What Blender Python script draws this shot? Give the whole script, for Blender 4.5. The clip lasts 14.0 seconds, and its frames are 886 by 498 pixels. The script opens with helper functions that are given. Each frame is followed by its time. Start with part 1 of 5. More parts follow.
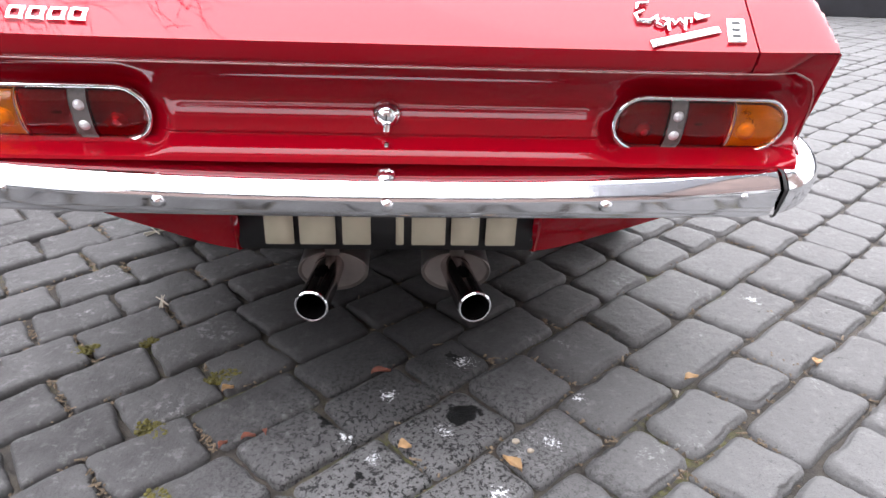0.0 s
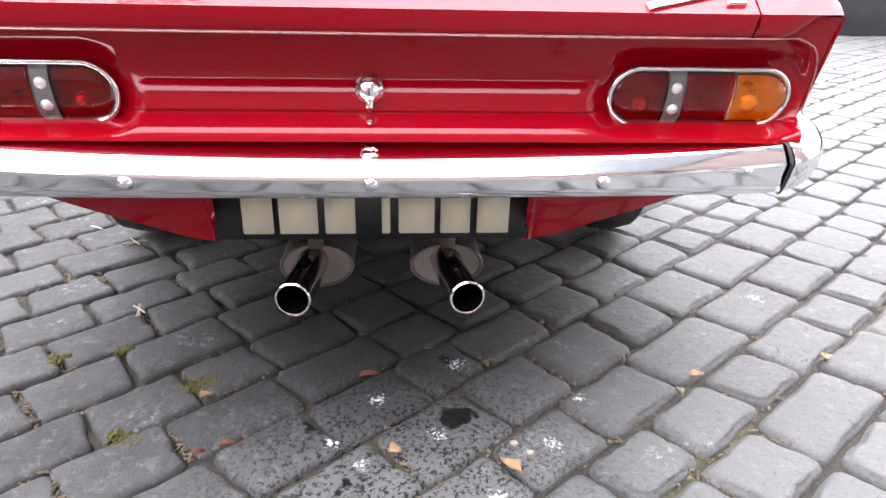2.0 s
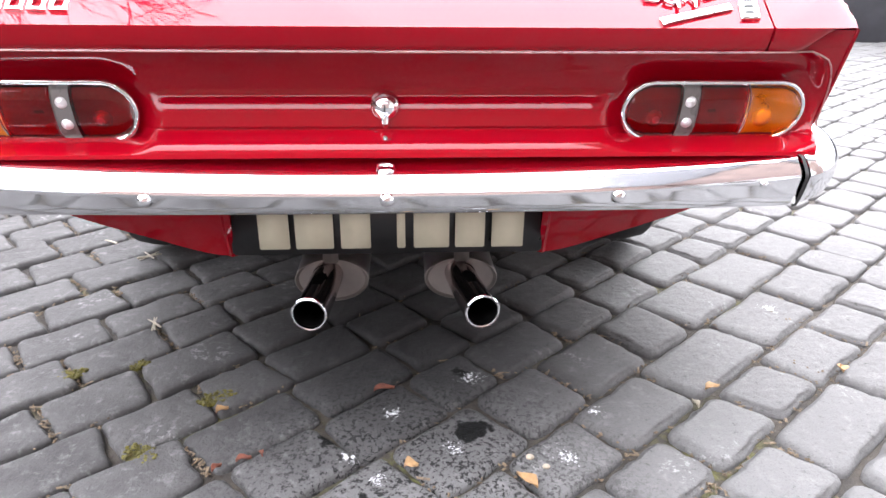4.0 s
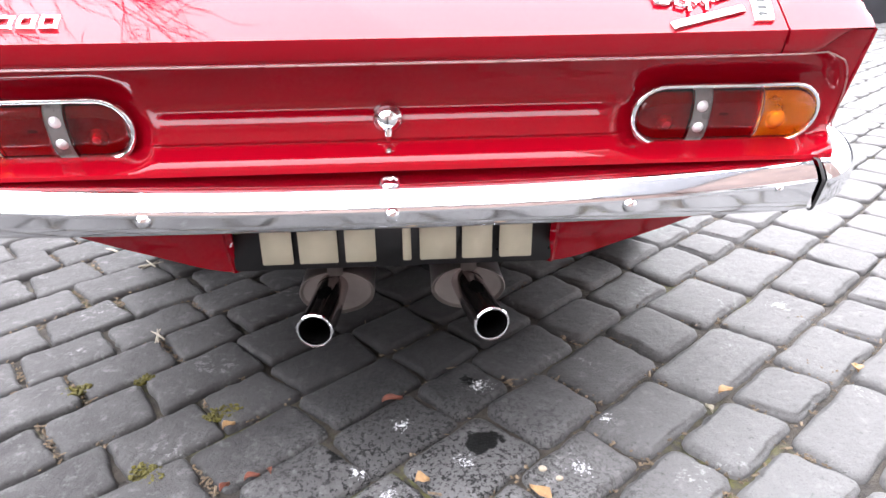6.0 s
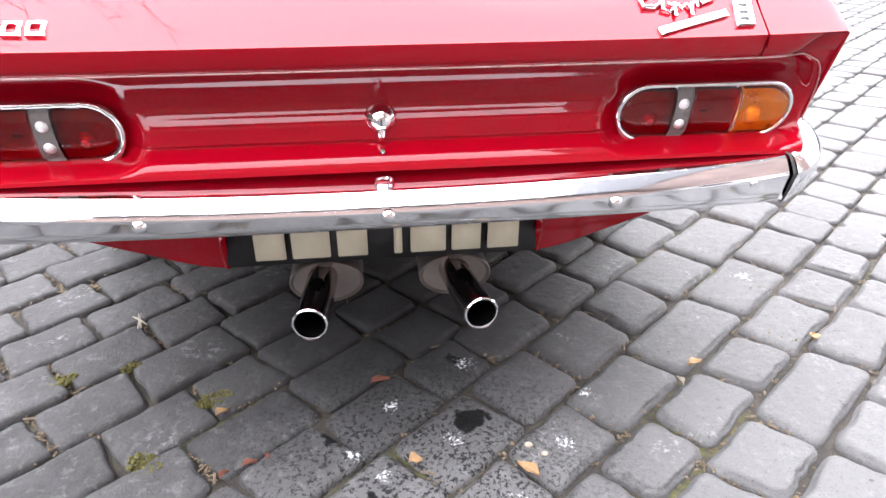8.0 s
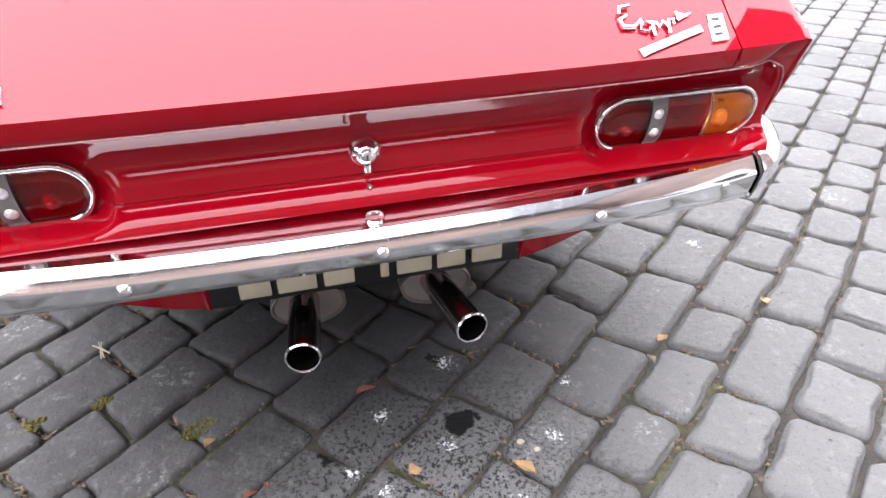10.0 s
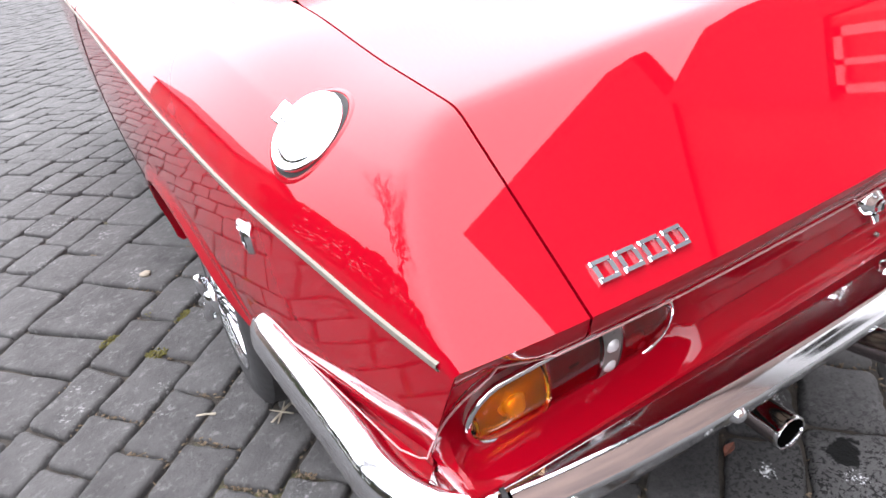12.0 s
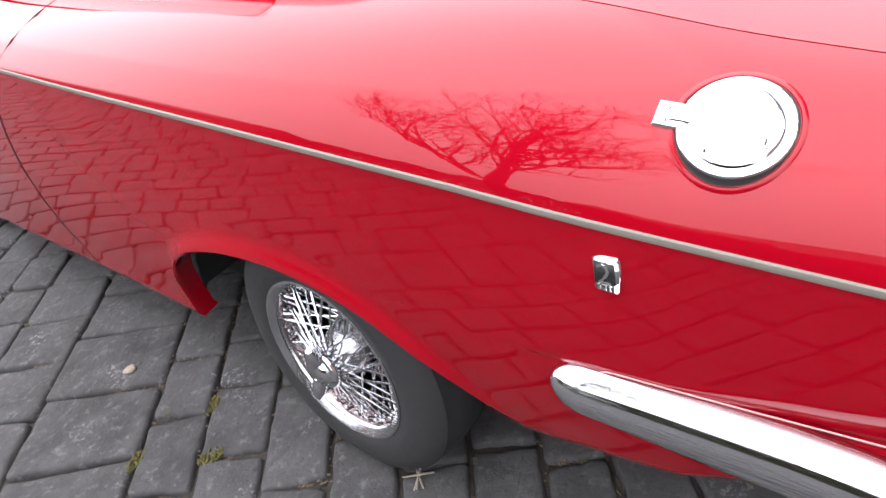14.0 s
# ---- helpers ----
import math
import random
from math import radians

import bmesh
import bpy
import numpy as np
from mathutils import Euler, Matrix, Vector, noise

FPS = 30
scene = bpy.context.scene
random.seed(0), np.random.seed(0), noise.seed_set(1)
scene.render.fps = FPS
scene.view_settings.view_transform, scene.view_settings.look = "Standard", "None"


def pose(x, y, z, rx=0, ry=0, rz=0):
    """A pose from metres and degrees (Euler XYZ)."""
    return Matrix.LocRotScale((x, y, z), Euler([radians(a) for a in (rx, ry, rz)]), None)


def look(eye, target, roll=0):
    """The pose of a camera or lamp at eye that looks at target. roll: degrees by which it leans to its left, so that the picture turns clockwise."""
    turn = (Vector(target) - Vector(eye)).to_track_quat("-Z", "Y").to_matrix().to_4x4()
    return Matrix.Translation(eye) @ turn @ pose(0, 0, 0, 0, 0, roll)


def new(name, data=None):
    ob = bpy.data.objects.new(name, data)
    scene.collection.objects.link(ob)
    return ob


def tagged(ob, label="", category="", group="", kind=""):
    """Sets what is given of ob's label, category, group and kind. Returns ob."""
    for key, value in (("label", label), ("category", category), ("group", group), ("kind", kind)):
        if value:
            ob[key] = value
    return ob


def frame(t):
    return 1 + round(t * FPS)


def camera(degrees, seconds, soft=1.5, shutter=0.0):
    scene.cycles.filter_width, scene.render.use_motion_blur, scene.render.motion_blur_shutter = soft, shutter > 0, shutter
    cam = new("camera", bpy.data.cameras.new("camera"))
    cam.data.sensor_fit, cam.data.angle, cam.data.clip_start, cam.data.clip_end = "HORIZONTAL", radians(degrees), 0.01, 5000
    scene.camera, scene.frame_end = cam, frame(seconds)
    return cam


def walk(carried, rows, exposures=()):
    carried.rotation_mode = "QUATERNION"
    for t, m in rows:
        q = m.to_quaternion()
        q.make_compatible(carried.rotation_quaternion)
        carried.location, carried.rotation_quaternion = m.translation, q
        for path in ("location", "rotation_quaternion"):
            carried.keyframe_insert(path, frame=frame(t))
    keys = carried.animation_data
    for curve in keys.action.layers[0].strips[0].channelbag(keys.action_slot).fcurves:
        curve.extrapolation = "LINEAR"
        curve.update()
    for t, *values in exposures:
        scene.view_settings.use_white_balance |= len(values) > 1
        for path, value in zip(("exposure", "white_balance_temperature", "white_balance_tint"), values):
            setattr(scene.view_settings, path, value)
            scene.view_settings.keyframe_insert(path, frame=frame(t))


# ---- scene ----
cam = camera(68.3, 14.0)
PATH = [
    (0, (0.03, -1.016, 0.886), (0.147, 0.772, -0.001), 2.1),
    (0.5, (0.041, -0.997, 0.81), (0.155, 0.838, 0.021), 1.1),
    (1, (0.048, -0.985, 0.779), (0.215, 0.833, -0.037), 1.4),
    (1.5, (0.043, -0.99, 0.792), (0.223, 0.835, -0.006), 2.2),
    (2, (0.039, -0.987, 0.795), (0.179, 0.837, -0.013), 1.3),
    (2.5, (0.036, -0.988, 0.803), (0.175, 0.85, 0.025), 1.4),
    (3, (0.036, -0.986, 0.802), (0.171, 0.85, 0.02), 1.3),
    (3.5, (0.031, -0.989, 0.803), (0.156, 0.849, 0.023), 1.0),
    (6, (0.021, -0.949, 0.828), (0.131, 0.875, 0.016), -0.7),
    (6.5, (0.014, -0.942, 0.837), (0.138, 0.889, 0.043), -0.4),
    (7, (0.003, -0.942, 0.837), (0.165, 0.875, 0.016), 0.1),
    (7.5, (-0.017, -0.943, 0.866), (0.187, 0.841, -0.014), 0.1),
    (10, (-0.114, -0.859, 1.008), (0.315, 0.764, -0.079), -0.8),
    (10.5, (-0.283, -0.809, 1.043), (0.294, 0.782, -0.023), -2.7),
    (11, (-0.45, -0.736, 1.075), (0.102, 0.864, 0.009), -2.3),
    (11.2, (-0.502, -0.676, 1.098), (-0.007, 0.955, 0.052), -4.0),
    (11.5, (-0.62, -0.546, 1.105), (-0.219, 1.091, 0.028), -9.9),
    (11.8, (-0.754, -0.447, 1.118), (-0.200, 1.143, 0.040), -8.6),
    (12, (-0.848, -0.423, 1.104), (-0.106, 1.127, 0.081), -9.8),
    (12.2, (-0.949, -0.396, 1.100), (-0.078, 1.006, -0.033), -11.4),
    (12.5, (-1.063, -0.371, 1.098), (-0.048, 0.955, -0.003), -10.3),
    (13, (-1.172, -0.301, 1.131), (-0.103, 1.035, 0.095), -8.2),
    (13.5, (-1.199, -0.125, 1.133), (-0.164, 1.26, 0.128), -13.2),
    (13.7, (-1.216, -0.045, 1.145), (-0.198, 1.246, 0.008), -14.0),
    (14, (-1.227, 0.078, 1.166), (-0.105, 1.302, 0.052), -14.2),
]
walk(cam, [(t, look(eye, target, roll)) for t, eye, target, roll in PATH],
     [(0.0, -0.64), (0.5, -0.42), (1.0, -0.36), (1.5, -0.28), (2.5, -0.12), (3.5, -0.08), (6.0, 0.02), (7.5, -0.02), (10.0, -0.4), (11.0, -0.5), (12.0, -0.8), (12.5, -0.95), (13.0, -1.05), (14.0, -1.25)])

# ---- world and light: bright overcast sky over a narrow lane ----
SKY_LOW, SKY_HIGH = 33.0, 123.0
world = bpy.data.worlds.new("overcast_sky")
scene.world = world
world.use_nodes = True
wn, wl = world.node_tree.nodes, world.node_tree.links
sky = wn.new("ShaderNodeTexSky")
sky.sky_type = "NISHITA"
sky.sun_disc = False
sky.sun_elevation, sky.sun_rotation = radians(45), radians(18)
sky.air_density, sky.dust_density, sky.ozone_density = 1.0, 4.0, 1.0
grey = wn.new("ShaderNodeHueSaturation")
grey.inputs["Saturation"].default_value = 0.12
wl.new(sky.outputs[0], grey.inputs["Color"])
# the cloud cover: six times as bright at the zenith as at the horizon
geo = wn.new("ShaderNodeTexCoord")
sep = wn.new("ShaderNodeSeparateXYZ")
wl.new(geo.outputs["Generated"], sep.inputs[0])
ramp = wn.new("ShaderNodeMapRange")
ramp.inputs["From Min"].default_value, ramp.inputs["From Max"].default_value = 0.0, 1.0
ramp.inputs["To Min"].default_value, ramp.inputs["To Max"].default_value = SKY_LOW, SKY_HIGH
wl.new(sep.outputs["Z"], ramp.inputs["Value"])
cloud = wn.new("ShaderNodeMix")
cloud.data_type = "RGBA"
cloud.inputs["Factor"].default_value = 0.9
wl.new(grey.outputs[0], cloud.inputs["A"])
tint = wn.new("ShaderNodeVectorMath")
tint.operation = "SCALE"
tint.inputs[0].default_value = (0.995, 0.99, 1.075)
# brighter towards the hidden sun
side_on = wn.new("ShaderNodeVectorMath")
side_on.operation = "DOT_PRODUCT"
side_on.inputs[1].default_value = (-0.12, 0.20, 0.0)
wl.new(geo.outputs["Generated"], side_on.inputs[0])
gain = wn.new("ShaderNodeMath")
gain.operation = "ADD"
gain.inputs[1].default_value = 1.0
wl.new(side_on.outputs["Value"], gain.inputs[0])
lit = wn.new("ShaderNodeMath")
lit.operation = "MULTIPLY"
wl.new(ramp.outputs[0], lit.inputs[0])
wl.new(gain.outputs[0], lit.inputs[1])
wl.new(lit.outputs[0], tint.inputs["Scale"])
wl.new(tint.outputs[0], cloud.inputs["B"])
wl.new(cloud.outputs["Result"], wn["Background"].inputs["Color"])
wn["Background"].inputs["Strength"].default_value = 0.15

sun = new("sun", bpy.data.lights.new("sun", "SUN"))
sun.data.energy, sun.data.angle, sun.data.color = 1.7, radians(70), (1.0, 0.97, 0.93)
sun.matrix_world = look((3, 9, 10), (0, 0, 0))


# ---- materials ----
def material(name, colour, rough=0.5, metal=0.0, coat=0.0):
    m = bpy.data.materials.new(name)
    m.use_nodes = True
    b = m.node_tree.nodes["Principled BSDF"]
    b.inputs["Base Color"].default_value = (*colour, 1)
    b.inputs["Roughness"].default_value, b.inputs["Metallic"].default_value = rough, metal
    b.inputs["Coat Weight"].default_value = coat
    return m, m.node_tree.nodes, m.node_tree.links, b


def position(nodes):
    return nodes.new("ShaderNodeNewGeometry").outputs["Position"]


def noise_node(nodes, links, where, scale, detail=4.0, rough=0.55):
    n = nodes.new("ShaderNodeTexNoise")
    n.inputs["Scale"].default_value, n.inputs["Detail"].default_value, n.inputs["Roughness"].default_value = scale, detail, rough
    links.new(where, n.inputs["Vector"])
    return n.outputs["Fac"]


def ramp_node(nodes, links, value, lo, hi, a=0.0, b=1.0):
    n = nodes.new("ShaderNodeMapRange")
    for key, v in (("From Min", lo), ("From Max", hi), ("To Min", a), ("To Max", b)):
        n.inputs[key].default_value = v
    links.new(value, n.inputs["Value"])
    return n.outputs[0]


def sums(nodes, links, op, a, b):
    n = nodes.new("ShaderNodeMath")
    n.operation = op
    for i, v in enumerate((a, b)):
        if isinstance(v, (int, float)):
            n.inputs[i].default_value = v
        else:
            links.new(v, n.inputs[i])
    return n.outputs[0]


def mixed(nodes, links, fac, a, b):
    n = nodes.new("ShaderNodeMix")
    n.data_type = "RGBA"
    for key, v in (("Factor", fac), ("A", a), ("B", b)):
        if isinstance(v, tuple):
            n.inputs[key].default_value = (*v, 1)
        elif isinstance(v, float):
            n.inputs[key].default_value = v
        else:
            links.new(v, n.inputs[key])
    return n.outputs["Result"]


def bump(nodes, links, b, height, strength, distance):
    n = nodes.new("ShaderNodeBump")
    n.inputs["Strength"].default_value, n.inputs["Distance"].default_value = strength, distance
    links.new(height, n.inputs["Height"])
    links.new(n.outputs[0], b.inputs["Normal"])


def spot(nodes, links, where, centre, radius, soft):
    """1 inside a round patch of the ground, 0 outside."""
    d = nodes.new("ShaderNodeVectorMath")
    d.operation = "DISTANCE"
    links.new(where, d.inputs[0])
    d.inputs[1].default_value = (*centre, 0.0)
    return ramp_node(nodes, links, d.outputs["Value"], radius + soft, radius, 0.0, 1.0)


def red_paint():
    m, n, l, b = material("red_car_paint", (0.255, 0.001, 0.007), 0.38, 0.0, 1.0)
    p = position(n)
    flow = noise_node(n, l, p, 3.0, 2.0)
    l.new(mixed(n, l, ramp_node(n, l, flow, 0.35, 0.7), (0.255, 0.001, 0.007), (0.24, 0.001, 0.008)), b.inputs["Base Color"])
    b.inputs["Coat Roughness"].default_value, b.inputs["Coat IOR"].default_value = 0.02, 1.385
    b.inputs["Specular IOR Level"].default_value = 0.0
    peel = noise_node(n, l, p, 90.0, 1.0)
    bump(n, l, b, peel, 0.04, 0.001)
    return m


def chrome(name="chrome", colour=(0.82, 0.83, 0.85), rough=0.05):
    m, n, l, b = material(name, colour, rough, 1.0)
    p = position(n)
    smear = noise_node(n, l, p, 25.0, 5.0, 0.7)
    l.new(ramp_node(n, l, smear, 0.35, 0.8, rough, rough + 0.10), b.inputs["Roughness"])
    bump(n, l, b, noise_node(n, l, p, 14.0, 1.0), 0.03, 0.004)
    return m


def plain(name, colour, rough=0.5, metal=0.0, vary=0.25, scale=30.0):
    m, n, l, b = material(name, colour, rough, metal)
    p = position(n)
    f = noise_node(n, l, p, scale, 5.0, 0.6)
    dark = tuple(c * (1 - vary) for c in colour)
    l.new(mixed(n, l, ramp_node(n, l, f, 0.3, 0.7), dark, colour), b.inputs["Base Color"])
    l.new(ramp_node(n, l, f, 0.3, 0.7, max(rough - 0.08, 0.02), min(rough + 0.08, 1)), b.inputs["Roughness"])
    return m


def lens(name, colour, rough=0.04):
    """Clear coloured plastic with moulded ribs."""
    m, n, l, b = material(name, colour, rough, 0.0, 0.0)
    b.inputs["Transmission Weight"].default_value, b.inputs["IOR"].default_value = 1.0, 1.45
    p = position(n)
    w = n.new("ShaderNodeTexWave")
    w.inputs["Scale"].default_value = 60.0
    l.new(p, w.inputs["Vector"])
    bump(n, l, b, w.outputs["Fac"], 0.012, 0.001)
    return m


def sett_stone():
    m, n, l, b = material("worn_sett_stone", (0.13, 0.13, 0.135), 0.6)
    p = position(n)
    info = n.new("ShaderNodeObjectInfo")
    isl = n.new("ShaderNodeNewGeometry")
    rnd = sums(n, l, "FRACT", sums(n, l, "ADD", info.outputs["Random"], isl.outputs["Random Per Island"]), 0.0)
    stone = mixed(n, l, rnd, (0.038, 0.037, 0.037), (0.071, 0.070, 0.070))
    # sideways light painted into the stones: darker left, paler right, with random blotches
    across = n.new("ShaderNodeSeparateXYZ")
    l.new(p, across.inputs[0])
    side_light = sums(n, l, "ADD", ramp_node(n, l, across.outputs["X"], -1.1, 0.7, 0.0, 1.0), ramp_node(n, l, noise_node(n, l, p, 1.4, 3.0), 0.3, 0.7, -0.25, 0.25))
    stone = mixed(n, l, ramp_node(n, l, side_light, 0.1, 0.9, 0.60, 0.0), stone, (0.022, 0.021, 0.021))
    stone = mixed(n, l, ramp_node(n, l, side_light, 0.45, 1.0, 0.0, 0.42), stone, (0.16, 0.158, 0.156))
    cloudy = ramp_node(n, l, noise_node(n, l, p, 9.0, 6.0, 0.65), 0.3, 0.72)
    stone = mixed(n, l, sums(n, l, "MULTIPLY", cloudy, 0.50), stone, (0.112, 0.111, 0.110))
    grain = noise_node(n, l, p, 260.0, 3.0, 0.7)
    stone = mixed(n, l, ramp_node(n, l, grain, 0.56, 0.70, 0.0, 0.6), stone, (0.035, 0.034, 0.034))
    pits = noise_node(n, l, p, 48.0, 6.0, 0.75)
    stone = mixed(n, l, ramp_node(n, l, pits, 0.60, 0.68, 0.0, 0.7), stone, (0.028, 0.027, 0.026))
    scuffs = noise_node(n, l, p, 30.0, 6.0, 0.75)
    stone = mixed(n, l, ramp_node(n, l, scuffs, 0.54, 0.68, 0.0, 0.42), stone, (0.17, 0.168, 0.165))
    # pale lime splashes
    lime = sums(n, l, "MULTIPLY", ramp_node(n, l, noise_node(n, l, p, 5.5, 2.0), 0.60, 0.68), ramp_node(n, l, noise_node(n, l, p, 70.0, 5.0, 0.7), 0.54, 0.62))
    stone = mixed(n, l, sums(n, l, "MULTIPLY", lime, 0.45), stone, (0.30, 0.30, 0.30))
    # shade under the car's tail, painted into the stones
    tail_shade = sums(n, l, "MULTIPLY", spot(n, l, p, (0.0, 0.36), 0.16, 0.36), ramp_node(n, l, noise_node(n, l, p, 6.0, 4.0), 0.2, 0.6, 0.5, 0.85))
    stone = mixed(n, l, tail_shade, stone, (0.018, 0.018, 0.019))
    # soot and oil below the exhausts
    soot = sums(n, l, "MULTIPLY", spot(n, l, p, (0.04, -0.12), 0.15, 0.30), ramp_node(n, l, noise_node(n, l, p, 110.0, 4.0, 0.75), 0.525, 0.56))
    stone = mixed(n, l, sums(n, l, "MULTIPLY", soot, 0.9), stone, (0.006, 0.006, 0.006))
    wob = n.new("ShaderNodeVectorMath")
    wob.operation = "MULTIPLY_ADD"
    wt = n.new("ShaderNodeTexNoise")
    wt.inputs["Scale"].default_value = 40.0
    l.new(p, wt.inputs["Vector"])
    l.new(wt.outputs["Color"], wob.inputs[0])
    wob.inputs[1].default_value = (0.07, 0.07, 0.0)
    l.new(p, wob.inputs[2])
    for centre, radius in OIL_SPOTS:
        stone = mixed(n, l, spot(n, l, wob.outputs[0], (centre[0] + 0.035, centre[1] + 0.035), radius, 0.006), stone, (0.005, 0.005, 0.005))
    # white paint drips on single stones
    flecks = noise_node(n, l, p, 120.0, 6.0, 0.8)
    for centre, radius in WHITE_MARKS:
        mark = ramp_node(n, l, sums(n, l, "ADD", flecks, ramp_node(n, l, spot(n, l, p, centre, 0.0, radius), 0.0, 1.0, -0.26, 0.055)), 0.50, 0.56)
        stone = mixed(n, l, mark, stone, (0.52, 0.53, 0.54))
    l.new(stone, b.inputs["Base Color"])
    l.new(ramp_node(n, l, cloudy, 0.0, 1.0, 0.58, 0.78), b.inputs["Roughness"])
    b.inputs["Specular IOR Level"].default_value = 0.08
    h = sums(n, l, "ADD", sums(n, l, "MULTIPLY", noise_node(n, l, p, 40.0, 6.0, 0.65), 1.0), sums(n, l, "MULTIPLY", grain, 0.25))
    bump(n, l, b, h, 0.75, 0.008)
    return m


def joint_soil():
    m, n, l, b = material("joint_soil", (0.05, 0.045, 0.04), 0.95)
    p = position(n)
    a = noise_node(n, l, p, 18.0, 6.0, 0.7)
    c = mixed(n, l, ramp_node(n, l, a, 0.35, 0.7), (0.016, 0.014, 0.012), (0.055, 0.045, 0.034))
    green = sums(n, l, "MULTIPLY", ramp_node(n, l, noise_node(n, l, p, 2.6, 3.0), 0.54, 0.66), ramp_node(n, l, noise_node(n, l, p, 60.0, 3.0), 0.4, 0.6))
    c = mixed(n, l, sums(n, l, "MULTIPLY", green, 0.7), c, (0.085, 0.085, 0.02))
    l.new(c, b.inputs["Base Color"])
    bump(n, l, b, noise_node(n, l, p, 120.0, 5.0, 0.7), 0.8, 0.01)
    return m


def brick_wall():
    m, n, l, b = material("old_brick", (0.22, 0.10, 0.07), 0.85)
    p = position(n)
    f = noise_node(n, l, p, 1.5, 5.0)
    l.new(mixed(n, l, ramp_node(n, l, f, 0.35, 0.65), (0.15, 0.11, 0.10), (0.24, 0.17, 0.145)), b.inputs["Base Color"])
    return m


# places of the stains on the ground
WHITE_MARKS = [((0.165, 0.196), 0.06), ((-0.003, 0.080), 0.045), ((0.315, -0.065), 0.05), ((0.98, 0.48), 0.06), ((0.113, -0.028), 0.045), ((-0.08, -0.05), 0.045), ((-0.025, -0.10), 0.04), ((0.40, 0.065), 0.04), ((0.2, -0.19), 0.05)]
OIL_SPOTS = [((0.151, 0.026), 0.030), ((-0.125, 0.0), 0.016), ((0.145, 0.21), 0.014), ((-0.06, -0.16), 0.012)]
PAINT = red_paint()
CHROME = chrome()
STEEL = chrome("dull_steel", (0.45, 0.44, 0.43), 0.22)
PIPE = chrome("tinted_exhaust_steel", (0.42, 0.36, 0.36), 0.12)
WIRE = chrome("spoke_chrome", (0.62, 0.63, 0.65), 0.2)
BLACK = plain("black_rubber", (0.018, 0.018, 0.019), 0.6)
TYRE = plain("tyre_rubber", (0.019, 0.019, 0.020), 0.75, 0.0, 0.3, 60.0)
DARK = plain("dark_underbody", (0.015, 0.014, 0.014), 0.85)
SOOT = plain("sooty_pipe_inside", (0.0015, 0.0015, 0.0015), 1.0)
SOOT.node_tree.nodes["Principled BSDF"].inputs["Specular IOR Level"].default_value = 0.02
PLATE = plain("black_plate", (0.012, 0.012, 0.013), 0.35)
CREAM = plain("cream_plastic", (0.60, 0.57, 0.43), 0.4, 0.0, 0.08)
TRIM = plain("satin_trim", (0.165, 0.15, 0.125), 0.75, 0.0, 0.1)
BEAD = plain("pale_bead", (0.42, 0.22, 0.22), 0.3, 0.3, 0.1)
SILVER = plain("satin_silver", (0.62, 0.62, 0.63), 0.35, 0.5, 0.1)
REDLENS = lens("red_lens", (0.46, 0.002, 0.007))
AMBER = lens("amber_lens", (1.0, 0.42, 0.012))
REFLECT = plain("lamp_dish", (0.66, 0.65, 0.63), 0.35, 0.8, 0.3)
BOX = plain("dull_silencer_steel", (0.24, 0.215, 0.20), 0.42, 0.7, 0.35, 14.0)
BULB = plain("bulb_glass", (0.85, 0.84, 0.80), 0.12, 0.6, 0.1)
GREYLENS = plain("grey_lens", (0.13, 0.12, 0.115), 0.3)
GLASS, _gn, _gl, _gb = material("dark_car_glass", (0.02, 0.024, 0.024), 0.03, 0.0, 0.5)
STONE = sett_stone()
SOIL = joint_soil()
BRICK = brick_wall()
SLATE = plain("roof_slate", (0.07, 0.07, 0.08), 0.6, 0.0, 0.4, 4.0)
BARK = plain("bark", (0.06, 0.05, 0.04), 0.9, 0.0, 0.4, 12.0)
HEDGE = plain("hedge_leaves", (0.045, 0.06, 0.02), 0.7, 0.0, 0.6, 2.0)
MOSS = plain("moss", (0.088, 0.078, 0.012), 0.95, 0.0, 0.6, 80.0)
LEAF = plain("dead_leaf", (0.33, 0.20, 0.09), 0.8, 0.0, 0.5, 60.0)
REDLEAF = plain("red_dead_leaf", (0.15, 0.045, 0.025), 0.8, 0.0, 0.5, 60.0)
STRAW = plain("dry_stalk", (0.30, 0.27, 0.21), 0.8, 0.0, 0.4, 60.0)
CRUMB = plain("joint_crumbs", (0.16, 0.118, 0.075), 0.9, 0.0, 0.8, 90.0)
RENDER = plain("pale_render", (0.76, 0.76, 0.75), 0.85, 0.0, 0.15, 3.0)
PEBBLE = plain("pale_pebble", (0.30, 0.26, 0.20), 0.8, 0.0, 0.4, 60.0)


# ---- building helpers ----
def mesh_of(name, verts, faces, smooth=True):
    me = bpy.data.meshes.new(name)
    me.from_pydata([tuple(v) for v in verts], [], faces)
    me.update()
    if smooth:
        me.polygons.foreach_set("use_smooth", [True] * len(me.polygons))
    return me


def part(name, data, mat, parent, label=""):
    """One mesh object under a thing or under a part; data is a mesh or a bmesh."""
    if isinstance(data, bmesh.types.BMesh):
        me = bpy.data.meshes.new(name)
        data.to_mesh(me)
        data.free()
        data = me
    if mat and not data.materials:
        data.materials.append(mat)
    ob = new(name, data)
    if parent:
        ob.parent = parent
        bpy.context.view_layer.update()
        ob.matrix_parent_inverse = parent.matrix_world.inverted()
    if label:
        tagged(ob, label)
    return ob


def thing(name, at, label, category, group="", kind=""):
    ob = new(name)
    ob.empty_display_size = 0.1
    ob.location = at
    bpy.context.view_layer.update()
    return tagged(ob, label, category, group, kind)


